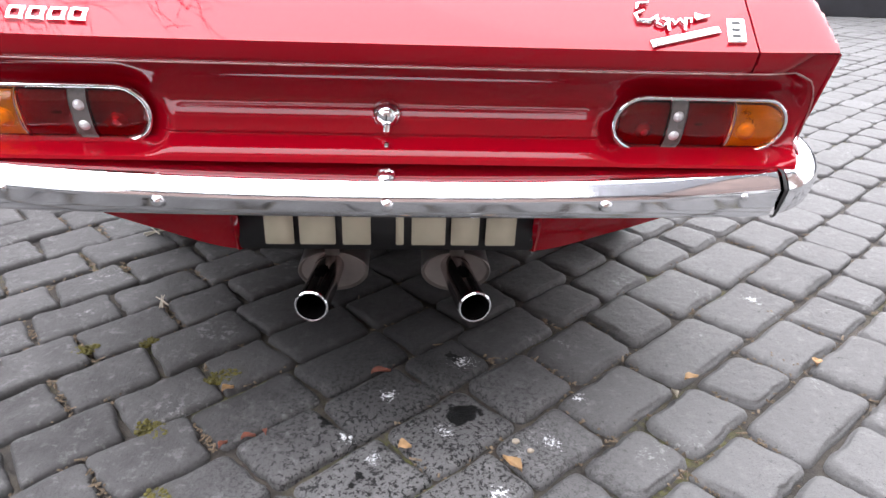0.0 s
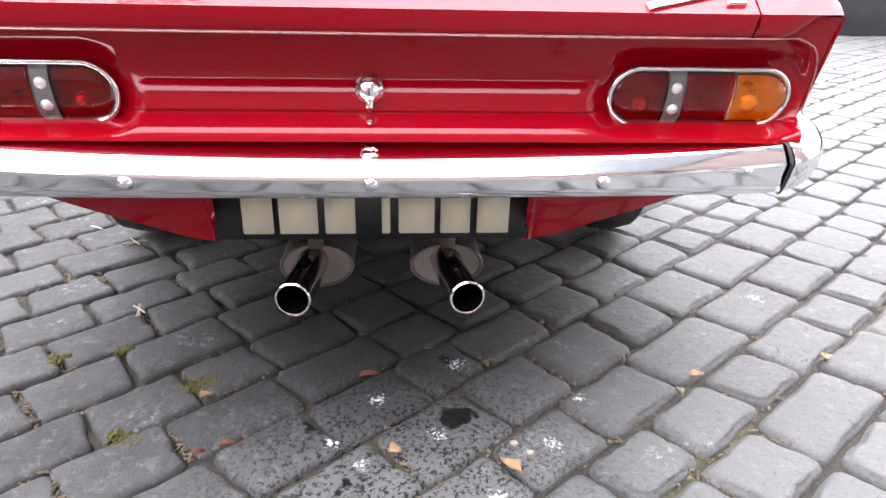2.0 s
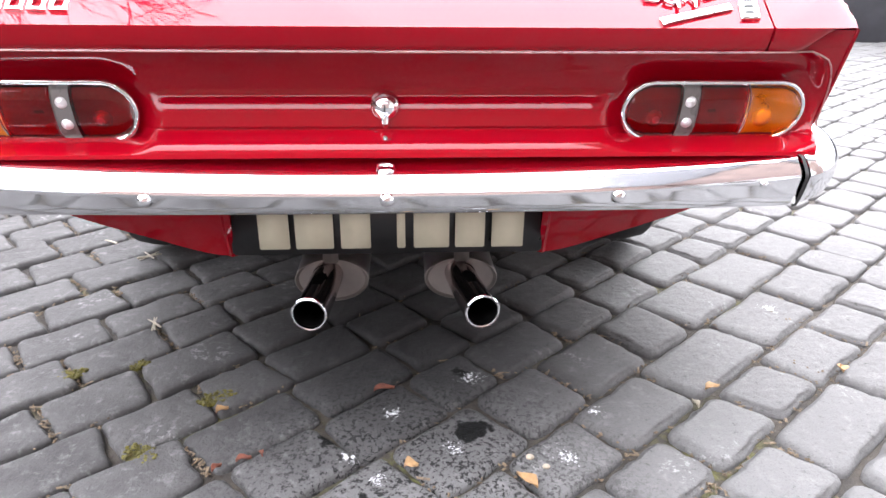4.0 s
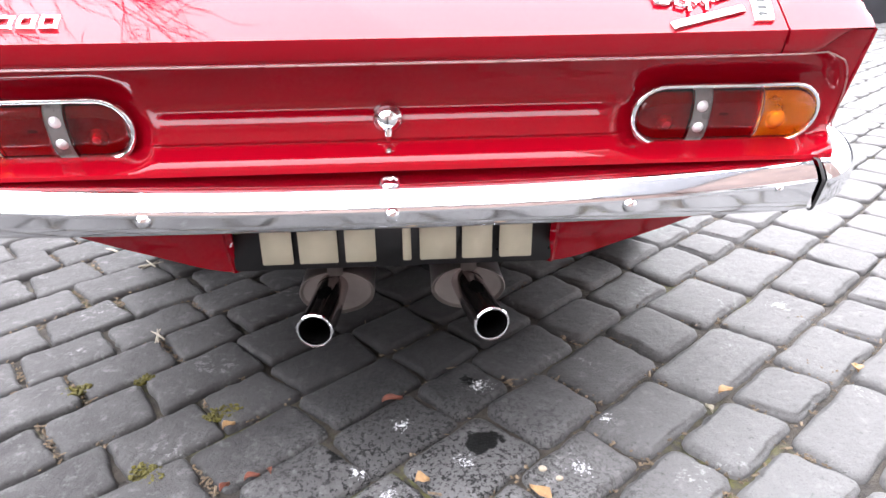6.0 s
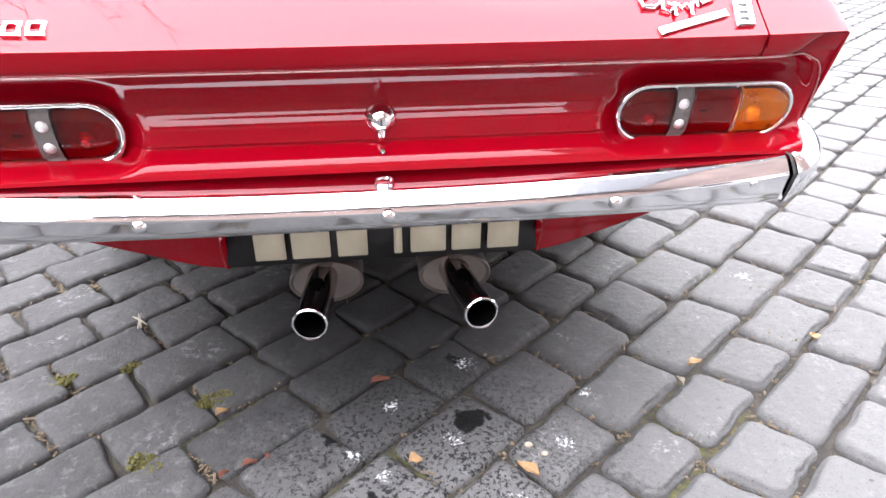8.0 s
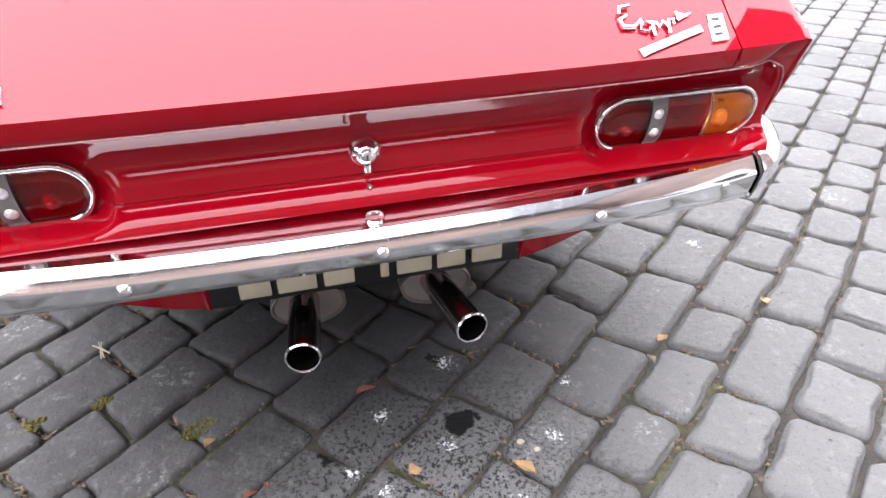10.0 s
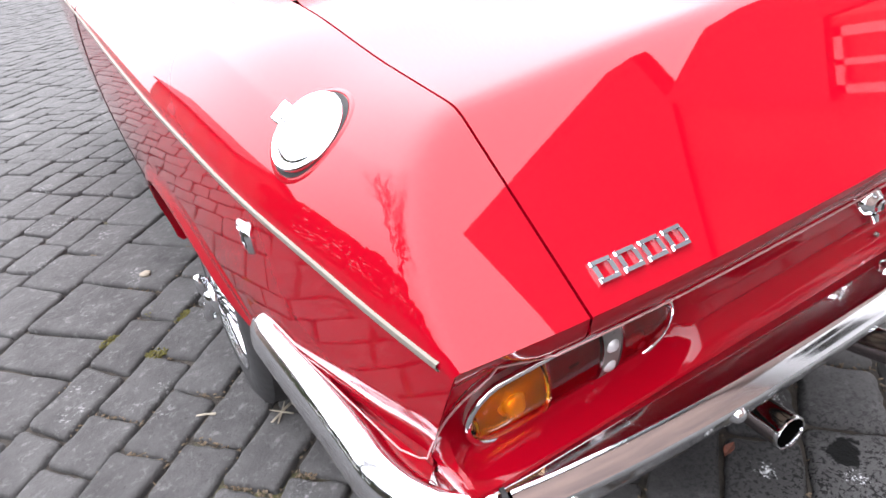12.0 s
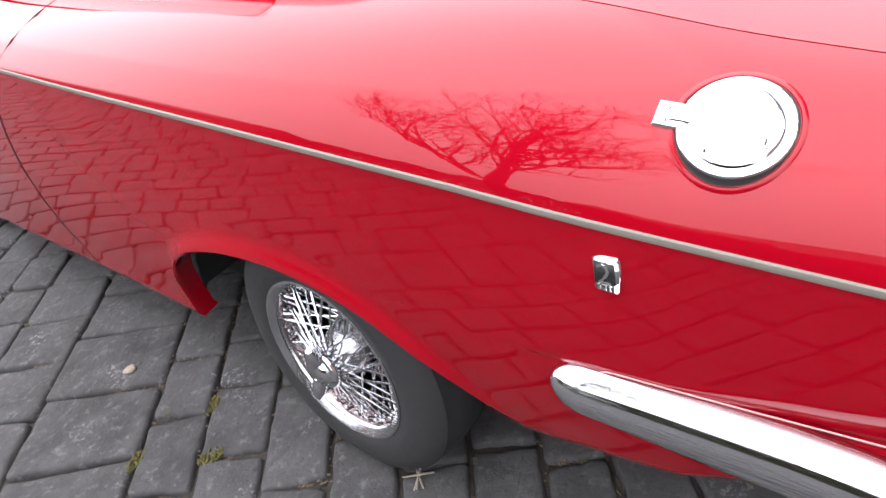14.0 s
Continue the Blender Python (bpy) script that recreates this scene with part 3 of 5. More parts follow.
def lamp_piece(name, x0, x1, bulge, mat, lamp, sgn, inset=0.004):
    """A piece of the lens: the part of the slot between x0 and x1, domed backwards."""
    hw, hh = LAMP_HW - inset, LAMP_HH - inset
    rows = []
    nx, nz = 16, 10
    for i in range(nx + 1):
        x = x0 + (x1 - x0) * i / nx
        dx = max(abs(x - LAMP_X) - (hw - hh), 0.0)
        h = math.sqrt(max(hh * hh - dx * dx, 1e-7))
        row = []
        for j in range(nz + 1):
            v = -1 + 2 * j / nz
            z = LAMP_Z + h * v
            dome = bulge * (1 - abs(v) ** 3) * min(1, (h / hh) ** 0.7)
            row.append(Vector((sgn * x, 0.005 - dome - 0.18 * (z - LAMP_Z), z)))
        rows.append(row)
    back = [[p + Vector((0, 0.006, 0)) for p in r] for r in rows]
    nu = nz + 1
    verts = [p for r in rows for p in r] + [p for r in back for p in r]
    off, faces = (nx + 1) * nu, []
    for i in range(nx):
        for j in range(nz):
            a, b, c, d = i * nu + j, i * nu + j + 1, (i + 1) * nu + j + 1, (i + 1) * nu + j
            faces += [(a, d, c, b), (off + a, off + b, off + c, off + d)] if sgn > 0 else [(a, b, c, d), (off + a, off + d, off + c, off + b)]
    ring = [i * nu for i in range(nx + 1)] + [nx * nu + j for j in range(1, nu)] + [i * nu + nz for i in range(nx - 1, -1, -1)] + [j for j in range(nz - 1, 0, -1)]
    for k in range(len(ring)):
        a, b = ring[k], ring[(k + 1) % len(ring)]
        faces.append((a, b, off + b, off + a) if sgn > 0 else (b, a, off + a, off + b))
    ob = part(name, mesh_of(name, verts, faces), mat, lamp)
    ob.visible_shadow = False
    return ob


for sgn in (-1, 1):
    out = stadium(0, LAMP_Z, LAMP_HW, LAMP_HH)
    # dark backing dish, the lamp's body
    rows = [[Vector((sgn * (LAMP_X + x * k), y - 0.18 * (z - LAMP_Z) * (k if k > 0.3 else 0), LAMP_Z + (z - LAMP_Z) * k)) for x, z in out] for k, y in ((0.99, 0.020), (0.995, 0.009), (0.96, 0.0108), (0.90, 0.0115), (0.5, 0.012), (0.05, 0.012))]
    lamp = part("tail_lamp", grid_mesh("tail_lamp", rows, closed_u=True, flip=sgn > 0), REFLECT, car, "slot-shaped tail lamp with red, clear and amber lenses in a chrome rim")
    rim = [(sgn * (LAMP_X + x), 0.006 - 0.18 * (z - LAMP_Z), z) for x, z in out]
    part("chrome_rim", tube("chrome_rim", rim, 0.0042, 10, True), CHROME, lamp)
    lamp_piece("red_lens", 0.372, 0.4525, 0.010, REDLENS, lamp, sgn)
    lamp_piece("clear_lens", 0.4535, 0.4785, 0.0085, GREYLENS, lamp, sgn)
    lamp_piece("red_reflector", 0.4795, 0.555, 0.010, REDLENS, lamp, sgn)
    lamp_piece("amber_lens", 0.5565, 0.6445, 0.016, AMBER, lamp, sgn)
    for bx, dz, rad in ((0.418, -0.010, 0.011), (0.590, -0.008, 0.013)):
        prof = [(-0.009 * math.cos(q * math.pi / 12), rad * math.sin(q * math.pi / 12) + 0.0003) for q in range(7)] + [(0.002, rad + 0.004)]
        part("bulb", lathe("bulb", prof, 20, "y", (sgn * bx, 0.011, LAMP_Z + dz)), BULB, lamp, "bulb behind the lens")
    for dz in (-0.016, 0.016):
        part("bulb", lathe("bulb", [(-0.005, 0.0004), (-0.004, 0.005), (0.0, 0.009), (0.006, 0.0100)], 20, "y", (sgn * 0.466, -0.0025 - 0.18 * dz, LAMP_Z + dz)), SILVER, lamp, "small round bulb in a silver ring")

# ---- valance below the bumper, with the plate's recess ----
VAL = [(0.0, 0.352), (0.27, 0.354), (0.40, 0.386), (0.57, 0.430), (0.70, 0.47)]
for sgn in (-1, 1):
    rows = []
    for i in range(31):
        x = 0.272 + (0.690 - 0.272) * i / 30
        zb = curve_at(VAL, x)
        yb = 0.045 + 0.075 * ((x - 0.27) / 0.42) ** 2
        rows.append([Vector((sgn * x, yb - 0.05 + 0.05 * (j / 8) ** 0.7 + (0.03 * (j / 8 - 0.75) if j > 6 else 0), 0.56 + (zb - 0.56) * j / 8)) for j in range(9)])
    flange = rows[0]
    rows.insert(0, [p + Vector((-sgn * 0.006, -0.006, 0)) for p in flange])
    rows.insert(0, [p + Vector((-sgn * 0.014, 0.0, 0)) for p in flange])
    rows.insert(0, [p + Vector((-sgn * 0.017, 0.04, 0)) for p in flange])
    part("valance", grid_mesh("valance", rows, flip=sgn < 0), PAINT, car, "red lower tail valance")
part("plate_recess", box("plate_recess", (-0.268, 0.055, 0.353), (0.268, 0.075, 0.52), 0.004), PAINT, car)
plate = part("number_plate", box("number_plate", (-0.262, 0.038, 0.360), (0.262, 0.046, 0.484), 0.003), PLATE, car, "black number plate with cream raised bars")
for a, b in ((-0.215, -0.165), (-0.155, -0.092), (-0.080, -0.030), (0.014, 0.028), (0.042, 0.102), (0.112, 0.162), (0.174, 0.228)):
    part("plate_bar", box("plate_bar", (a, 0.0335, 0.372), (b, 0.0385, 0.452), 0.0015), CREAM, plate)


# ---- bumper: a centre blade, two wrap-round ends, joints and bolts ----
def bumper_path():
    pts = []
    for i in range(33):
        x = 0.62 * i / 32
        pts.append((x, -0.055 + 0.030 * (x / 0.62) ** 3))
    for k in range(1, 15):
        a = math.pi / 2 * k / 14
        pts.append((0.62 + 0.116 * math.sin(a), -0.025 + 0.133 * (1 - math.cos(a))))
    for i in range(1, 25):
        y = 0.108 + 0.337 * math.sin(math.pi / 2 * i / 24)
        pts.append((0.736 + 0.022 * (y - 0.108) / 0.337, y))
    return pts


BUMP = [(0.004, 0.010), (0.0085, 0.0148), (0.0120, 0.0158), (0.0145, 0.0137), (0.0165, 0.0118), (0.0210, 0.0062), (0.0255, 0.0), (0.0290, -0.0055), (0.0308, -0.009), (0.0308, -0.0115), (0.0295, -0.0145), (0.0250, -0.028), (0.0200, -0.039), (0.0170, -0.0415), (0.012, -0.040), (0.006, -0.010)]
WRAP = [(-0.026, 0.012), (-0.0195, 0.0215), (-0.015, 0.0245), (-0.007, 0.0248), (0.002, 0.0226), (0.0095, 0.0186), (0.0168, 0.0125), (0.0216, 0.0058), (0.0250, -0.003), (0.0272, -0.011), (0.0280, -0.019), (0.0262, -0.029), (0.0210, -0.038), (0.0165, -0.041), (0.010, -0.039), (-0.004, 0.0)]


def bumper_rows(pts, first, last, sgn, grow=0.0):
    rows = []
    n = len(pts)
    for i in range(first, last + 1):
        x, y = pts[i]
        x0, y0 = pts[max(i - 1, 0)]
        x1, y1 = pts[min(i + 1, n - 1)]
        t = Vector((x1 - x0, y1 - y0)).normalized()
        nx, ny = t.y, -t.x
        d = i / (n - 1)
        zc = 0.514 + 0.013 * min(1, x / 0.62) ** 2 + 0.022 * max(0.0, min(1.0, (d - 0.45) / 0.25))
        tip = max(0.0, (y - 0.392) / 0.0531)
        k = math.sqrt(max(0.0, 1 - tip ** 2.2))
        f = max(0.0, min(1.0, (d - 0.46) / 0.2))
        f = f * f * (3 - 2 * f)
        # the blade is deepest at its corners
        deep = 0.55 * min(1.0, x / 0.62) ** 2.5 * (1 - max(0.0, min(1.0, (y - 0.05) / 0.34)))
        row = []
        for (a, b), (c, e) in zip(BUMP, WRAP):
            out = (a + (c - a) * f) * (0.25 + 0.75 * k) + grow
            up = (b + (e - b) * f) * (1 + grow * 25)
            if up < -0.010:
                up = -0.010 + (up + 0.010) * (1 + deep)
            row.append(Vector((sgn * (x + nx * out), y + ny * out, zc + up * max(k, 0.03))))
        rows.append(row)
    return rows


bp = bumper_path()
JOINT = 34
centre = bumper_rows(bp, 0, JOINT - 1, -1)[::-1] + bumper_rows(bp, 1, JOINT - 1, 1)
bumper = part("bumper", grid_mesh("bumper", centre, closed_u=True, flip=False), CHROME, car, "polished chrome rear bumper blade")
for sgn in (-1, 1):
    part("bumper_end", grid_mesh("bumper_end", bumper_rows(bp, JOINT, len(bp) - 1, sgn), closed_u=True, flip=sgn < 0), CHROME, bumper)
    band = bumper_rows(bp, JOINT - 2, JOINT + 1, sgn, 0.0025)
    mid = [[a.lerp(b, f) for a, b in zip(band[1], band[2])] for f in (0.30, 0.5, 0.70)]
    across = []
    for r in mid:
        inner = r[1] + (r[1] - r[4]).normalized() * 0.035
        across.append([Vector((inner.x, inner.y, r[1].z + 0.0115)), r[1] + Vector((0, 0, 0.0012))] + r[2:15])
    part("joint_seal", grid_mesh("joint_seal", across, flip=sgn < 0), BLACK, bumper, "black rubber bumper joint")
for x, y, z in ((-0.343, -0.0795, 0.499), (0.002, -0.0845, 0.498), (0.345, -0.0795, 0.499), (0.575, -0.061, 0.510), (-0.575, -0.061, 0.510)):
    r = 1.0 if abs(x) < 0.5 else 0.6
    part("bumper_bolt", lathe("bumper_bolt", [(-0.008 * r, 0.0005), (-0.0075 * r, 0.005 * r), (-0.005 * r, 0.009 * r), (0.0, 0.011 * r), (0.003, 0.012 * r)], 24, "y", (x, y, z)), CHROME, bumper)

# the chrome top flange that reaches in from the blade's edge to the body
for sgn in (-1, 1):
    rows = []
    for i in range(40):
        x, y = bp[i]
        x0, y0 = bp[max(i - 1, 0)]
        x1, y1 = bp[i + 1]
        t = Vector((x1 - x0, y1 - y0)).normalized()
        d = i / (len(bp) - 1)
        zc = 0.514 + 0.013 * min(1, x / 0.62) ** 2 + 0.022 * max(0.0, min(1.0, (d - 0.45) / 0.25))
        f = max(0.0, min(1.0, (d - 0.46) / 0.2))
        f = f * f * (3 - 2 * f)
        a0, b0, a1, b1 = 0.0118 - 0.0218 * f, 0.0150 + 0.0055 * f, -0.070 + 0.048 * min(1.0, 2.5 * f), 0.0275 - 0.006 * min(1.0, 2.5 * f)
        row = []
        for q in (0.0, 0.2, 0.4, 0.6, 0.8, 1.0):
            out, up = a0 + (a1 - a0) * q, b0 + (b1 - b0) * q
            row.append(Vector((sgn * (x + t.y * out), y - t.x * out, zc + up)))
        rows.append(row)
    part("bumper_flange", grid_mesh("bumper_flange", rows, flip=sgn > 0), CHROME, bumper)

# painted web that closes the gap between the wing and the bumper's corner
for sgn in (-1, 1):
    rows = []
    for i in range(31, 62):
        x, y = bp[i]
        x0, y0 = bp[i - 1]
        x1, y1 = bp[i + 1]
        t = Vector((x1 - x0, y1 - y0)).normalized()
        zc = 0.514 + 0.013 * min(1, x / 0.62) ** 2 + 0.022 * max(0.0, min(1.0, (i / (len(bp) - 1) - 0.45) / 0.25))
        rows.append([Vector((sgn * (x + t.y * out), y - t.x * out, zc + up)) for out, up in ((-0.008, 0.004), (-0.02, 0.007), (-0.035, 0.009), (-0.06, 0.009))])
    part("corner_web", grid_mesh("corner_web", rows, flip=sgn > 0), PAINT, car)

# ---- badges ----
SL = math.atan(SLOPE)


def on_slope(x, d, lift=0.0):
    """A place on the boot's sloped face, d metres up from its lower edge."""
    y0 = tail_edge(x, 0.735)
    y, z = y0 + d * math.cos(SL), 0.736 + d * math.sin(SL)
    return Vector((x, y - lift * math.sin(SL), z + lift * math.cos(SL)))


def slope_block(name, pts, mat, parent, thick=0.006, label=""):
    """A raised plate on the sloped face; pts are (x, d) corners in order."""
    lo = [on_slope(x, d, -0.003) for x, d in pts]
    cx, cd = sum(p[0] for p in pts) / len(pts), sum(p[1] for p in pts) / len(pts)
    hi = [on_slope(x, d, thick * 0.7) for x, d in pts]
    top = [on_slope(cx + (x - cx) * 0.9, cd + (d - cd) * 0.9, thick) for x, d in pts]
    n = len(pts)
    faces = [(i, (i + 1) % n, n + (i + 1) % n, n + i) for i in range(n)] + [(n + i, n + (i + 1) % n, 2 * n + (i + 1) % n, 2 * n + i) for i in range(n)] + [tuple(range(2 * n, 3 * n))]
    return part(name, mesh_of(name, lo + hi + top, faces, False), mat, parent, label)


for i in range(4):
    # plain open frames stand for the maker's letters
    x0 = -0.518 + 0.0285 * i
    frame_block = slope_block("badge_block", [(x0, 0.023), (x0 + 0.0235, 0.023), (x0 + 0.0235, 0.0275), (x0, 0.0275)], CHROME, lid, 0.005, "small chrome frame of the maker's badge")
    for a, b, c, d in ((0, 0.0415, 0.0235, 0.046), (0, 0.0275, 0.0055, 0.0415), (0.018, 0.0275, 0.0235, 0.0415)):
        slope_block("frame_bar", [(x0 + a, b), (x0 + c, b), (x0 + c, d), (x0 + a, d)], CHROME, frame_block, 0.005)
# script badge as plain chrome strokes, the hatched bar and the small plaque beside it
def stroke(name, pts, r, parent, label=""):
    return part(name, tube(name, [on_slope(0.366 + (x - 0.374) * 1.1, 0.034 + (d - 0.05) * 0.85, 0.004) for x, d in pts], r, 8), CHROME, parent, label)


script = stroke("script_badge", ((0.392, 0.112), (0.378, 0.110), (0.374, 0.098), (0.384, 0.094), (0.372, 0.086), (0.374, 0.072), (0.390, 0.070), (0.402, 0.082)), 0.0030, lid, "chrome script badge")
for pts in (((0.402, 0.076), (0.398, 0.066), (0.408, 0.060), (0.416, 0.070), (0.408, 0.078)), ((0.416, 0.078), (0.414, 0.050)), ((0.420, 0.076), (0.424, 0.066), (0.432, 0.076), (0.436, 0.066)), ((0.440, 0.078), (0.436, 0.052)), ((0.438, 0.076), (0.448, 0.078), (0.446, 0.068)), ((0.452, 0.078), (0.464, 0.086), (0.456, 0.090), (0.454, 0.076), (0.474, 0.086))):
    stroke("script_stroke", pts, 0.0024, script)
bar = slope_block("badge_bar", [(0.379, 0.015), (0.382, 0.003), (0.489, 0.033), (0.487, 0.045)], STEEL, lid, 0.005, "slanted hatched chrome bar")
for i in range(13):
    x = 0.386 + 0.0078 * i
    d = 0.0065 + (x - 0.385) * 0.282
    slope_block("bar_rib", [(x, d), (x + 0.0045, d + 0.001), (x + 0.0045, d + 0.008), (x, d + 0.007)], CHROME, bar, 0.0066)
plaque = slope_block("badge_plaque", [(0.496, 0.014), (0.524, 0.014), (0.530, 0.060), (0.502, 0.060)], CHROME, lid, 0.006, "small square chrome plaque")
for x0, d0, x1, d1 in ((0.506, 0.047, 0.521, 0.053), (0.504, 0.034, 0.519, 0.040), (0.502, 0.022, 0.517, 0.028)):
    slope_block("plaque_bar", [(x0, d0), (x1, d0), (x1, d1), (x0, d1)], BLACK, plaque, 0.0068)


def at_shoulder(y, s, sgn=-1):
    """A place on the rear wing and the frame that lies on it: along the car, up the wing, outward."""
    def p(yy, ss):
        x, z = shoulder(yy, ss)
        return skin(sgn * x, yy, z)
    o = p(y, s)
    along = (p(y + 0.01, s) - p(y - 0.01, s)).normalized()
    up = (p(y, s - 0.03) - p(y, s + 0.03)).normalized()
    out = up.cross(along).normalized() if sgn > 0 else along.cross(up).normalized() * -1
    if out.z < 0:
        out = -out
    up = out.cross(along).normalized()
    if up.z < 0:
        up = -up
    return o, along, up, out


def mapped(name, rows, o, ex, ey, ez, closed_u=True, flip=False):
    return grid_mesh(name, [[o + ex * a + ey * b + ez * c for a, b, c in r] for r in rows], closed_u=closed_u, flip=flip)


# fuel filler: a chrome flap with a hinge, in a shallow recess
o, ex, ey, ez = at_shoulder(0.268, 0.50)
R = 0.051


def ring(r, h, n=40):
    return [(r * math.cos(k * math.tau / n), r * math.sin(k * math.tau / n), h) for k in range(n)]


cap = part("fuel_cap", mapped("fuel_cap", [ring(R + 0.001, -0.012), ring(R + 0.001, 0.0030), ring(R - 0.0005, 0.0045), ring(R - 0.0060, 0.0048), ring(R - 0.0066, 0.0030), ring(R - 0.0080, 0.0030), ring(R - 0.0090, 0.0042), ring(R - 0.0125, 0.0062), ring(R - 0.019, 0.0076), ring(R * 0.4, 0.0088), ring(R * 0.02, 0.0092)], o, ex, ey, ez), CHROME, car, "round chrome fuel flap with a square hinge")


def on_wing(a, b, h):
    """A place beside the flap on the curved wing: a along the car, b up the wing, h out of it."""
    q, e1, e2, e3 = at_shoulder(0.268 + a * ex.y, 0.50 - b / 0.225)
    return q + e3 * h


def wing_ring(r, h, n=48):
    pts = []
    for k in range(n):
        c, d = r * math.cos(k * math.tau / n), r * math.sin(k * math.tau / n)
        pts.append(on_wing(c, d, h))
    return pts


part("recess_rim", grid_mesh("recess_rim", [wing_ring(R + 0.013, -0.001), wing_ring(R + 0.010, 0.0014), wing_ring(R + 0.006, 0.0016), wing_ring(R + 0.003, -0.003)], closed_u=True), PAINT, cap)
# dark ring laid on the wing as the shadow round the flap
part("shadow_ring", grid_mesh("shadow_ring", [wing_ring(R + 0.0045, 0.0012), wing_ring(R - 0.004, 0.0010)], closed_u=True), DARK, cap)


def slab(name, a0, a1, b0, b1, h0, h1, mat, parent):
    k = 0.002
    rows = [[(a0, b0, h0), (a1, b0, h0), (a1, b1, h0), (a0, b1, h0)], [(a0, b0, h1 - k), (a1, b0, h1 - k), (a1, b1, h1 - k), (a0, b1, h1 - k)], [(a0 + k, b0 + k, h1), (a1 - k, b0 + k, h1), (a1 - k, b1 - k, h1), (a0 + k, b1 - k, h1)]]
    me = grid_mesh(name, [[o + ex * a + ey * b + ez * c for a, b, c in r] for r in rows], closed_u=True)
    bm = bmesh.new()
    bm.from_mesh(me)
    bm.verts.ensure_lookup_table()
    bm.faces.new([bm.verts[i] for i in (8, 9, 10, 11)])
    for f in bm.faces:
        f.smooth = False
    bmesh.ops.recalc_face_normals(bm, faces=bm.faces[:])
    return part(name, bm, mat, parent)


hinge = slab("hinge", R - 0.006, R + 0.024, -0.014, 0.014, -0.006, 0.0045, CHROME, cap)
slab("hinge_pin", R + 0.010, R + 0.014, -0.009, 0.009, 0.004, 0.0062, CHROME, hinge)
slab("hinge_leaf", R - 0.012, R + 0.010, -0.007, 0.007, 0.003, 0.0062, CHROME, hinge)
part("cap_lock", mapped("cap_lock", [[(-0.030 + p[0], -0.012 + p[1], p[2]) for p in ring(r, h, 16)] for r, h in ((0.006, 0.004), (0.006, 0.0085), (0.0045, 0.0095), (0.0003, 0.0095))], o, ex, ey, ez), CHROME, cap)
part("cap_slot", mapped("cap_slot", [[(-0.030 + p[0] * 0.3, -0.012 + p[1], p[2]) for p in ring(r, h, 12)] for r, h in ((0.0042, 0.0080), (0.0042, 0.0099), (0.0003, 0.0099))], o, ex, ey, ez), BLACK, cap)

# the wing badge with its figure
bx = -half_width(0.364) - 0.004
badge = part("wing_badge", box("wing_badge", (bx - 0.006, 0.349, 0.703), (bx + 0.014, 0.378, 0.746), 0.002), CHROME, car, "small upright chrome wing badge")
part("badge_field", box("badge_field", (bx - 0.0068, 0.3515, 0.7140), (bx - 0.004, 0.3755, 0.7430), 0.0004), BLACK, badge)
fig = bpy.data.curves.new("figure", "FONT")
fig.body, fig.size, fig.extrude, fig.align_x = "2", 0.037, 0.0012, "CENTER"
tmp = new("figure_source", fig)
bpy.context.view_layer.update()
fm = bpy.data.meshes.new_from_object(tmp.evaluated_get(bpy.context.evaluated_depsgraph_get()))
bpy.data.objects.remove(tmp)
for v in fm.vertices:
    v.co = Vector((bx - 0.0072 - v.co.z, 0.3635 - v.co.x, 0.7160 + v.co.y))
part("figure", fm, CHROME, badge, "raised figure two")
for i in range(4):
    part("badge_bar", box("badge_bar", (bx - 0.0068, 0.3535 + 0.0055 * i, 0.7050), (bx - 0.0055, 0.3570 + 0.0055 * i, 0.7120)), STEEL, badge)


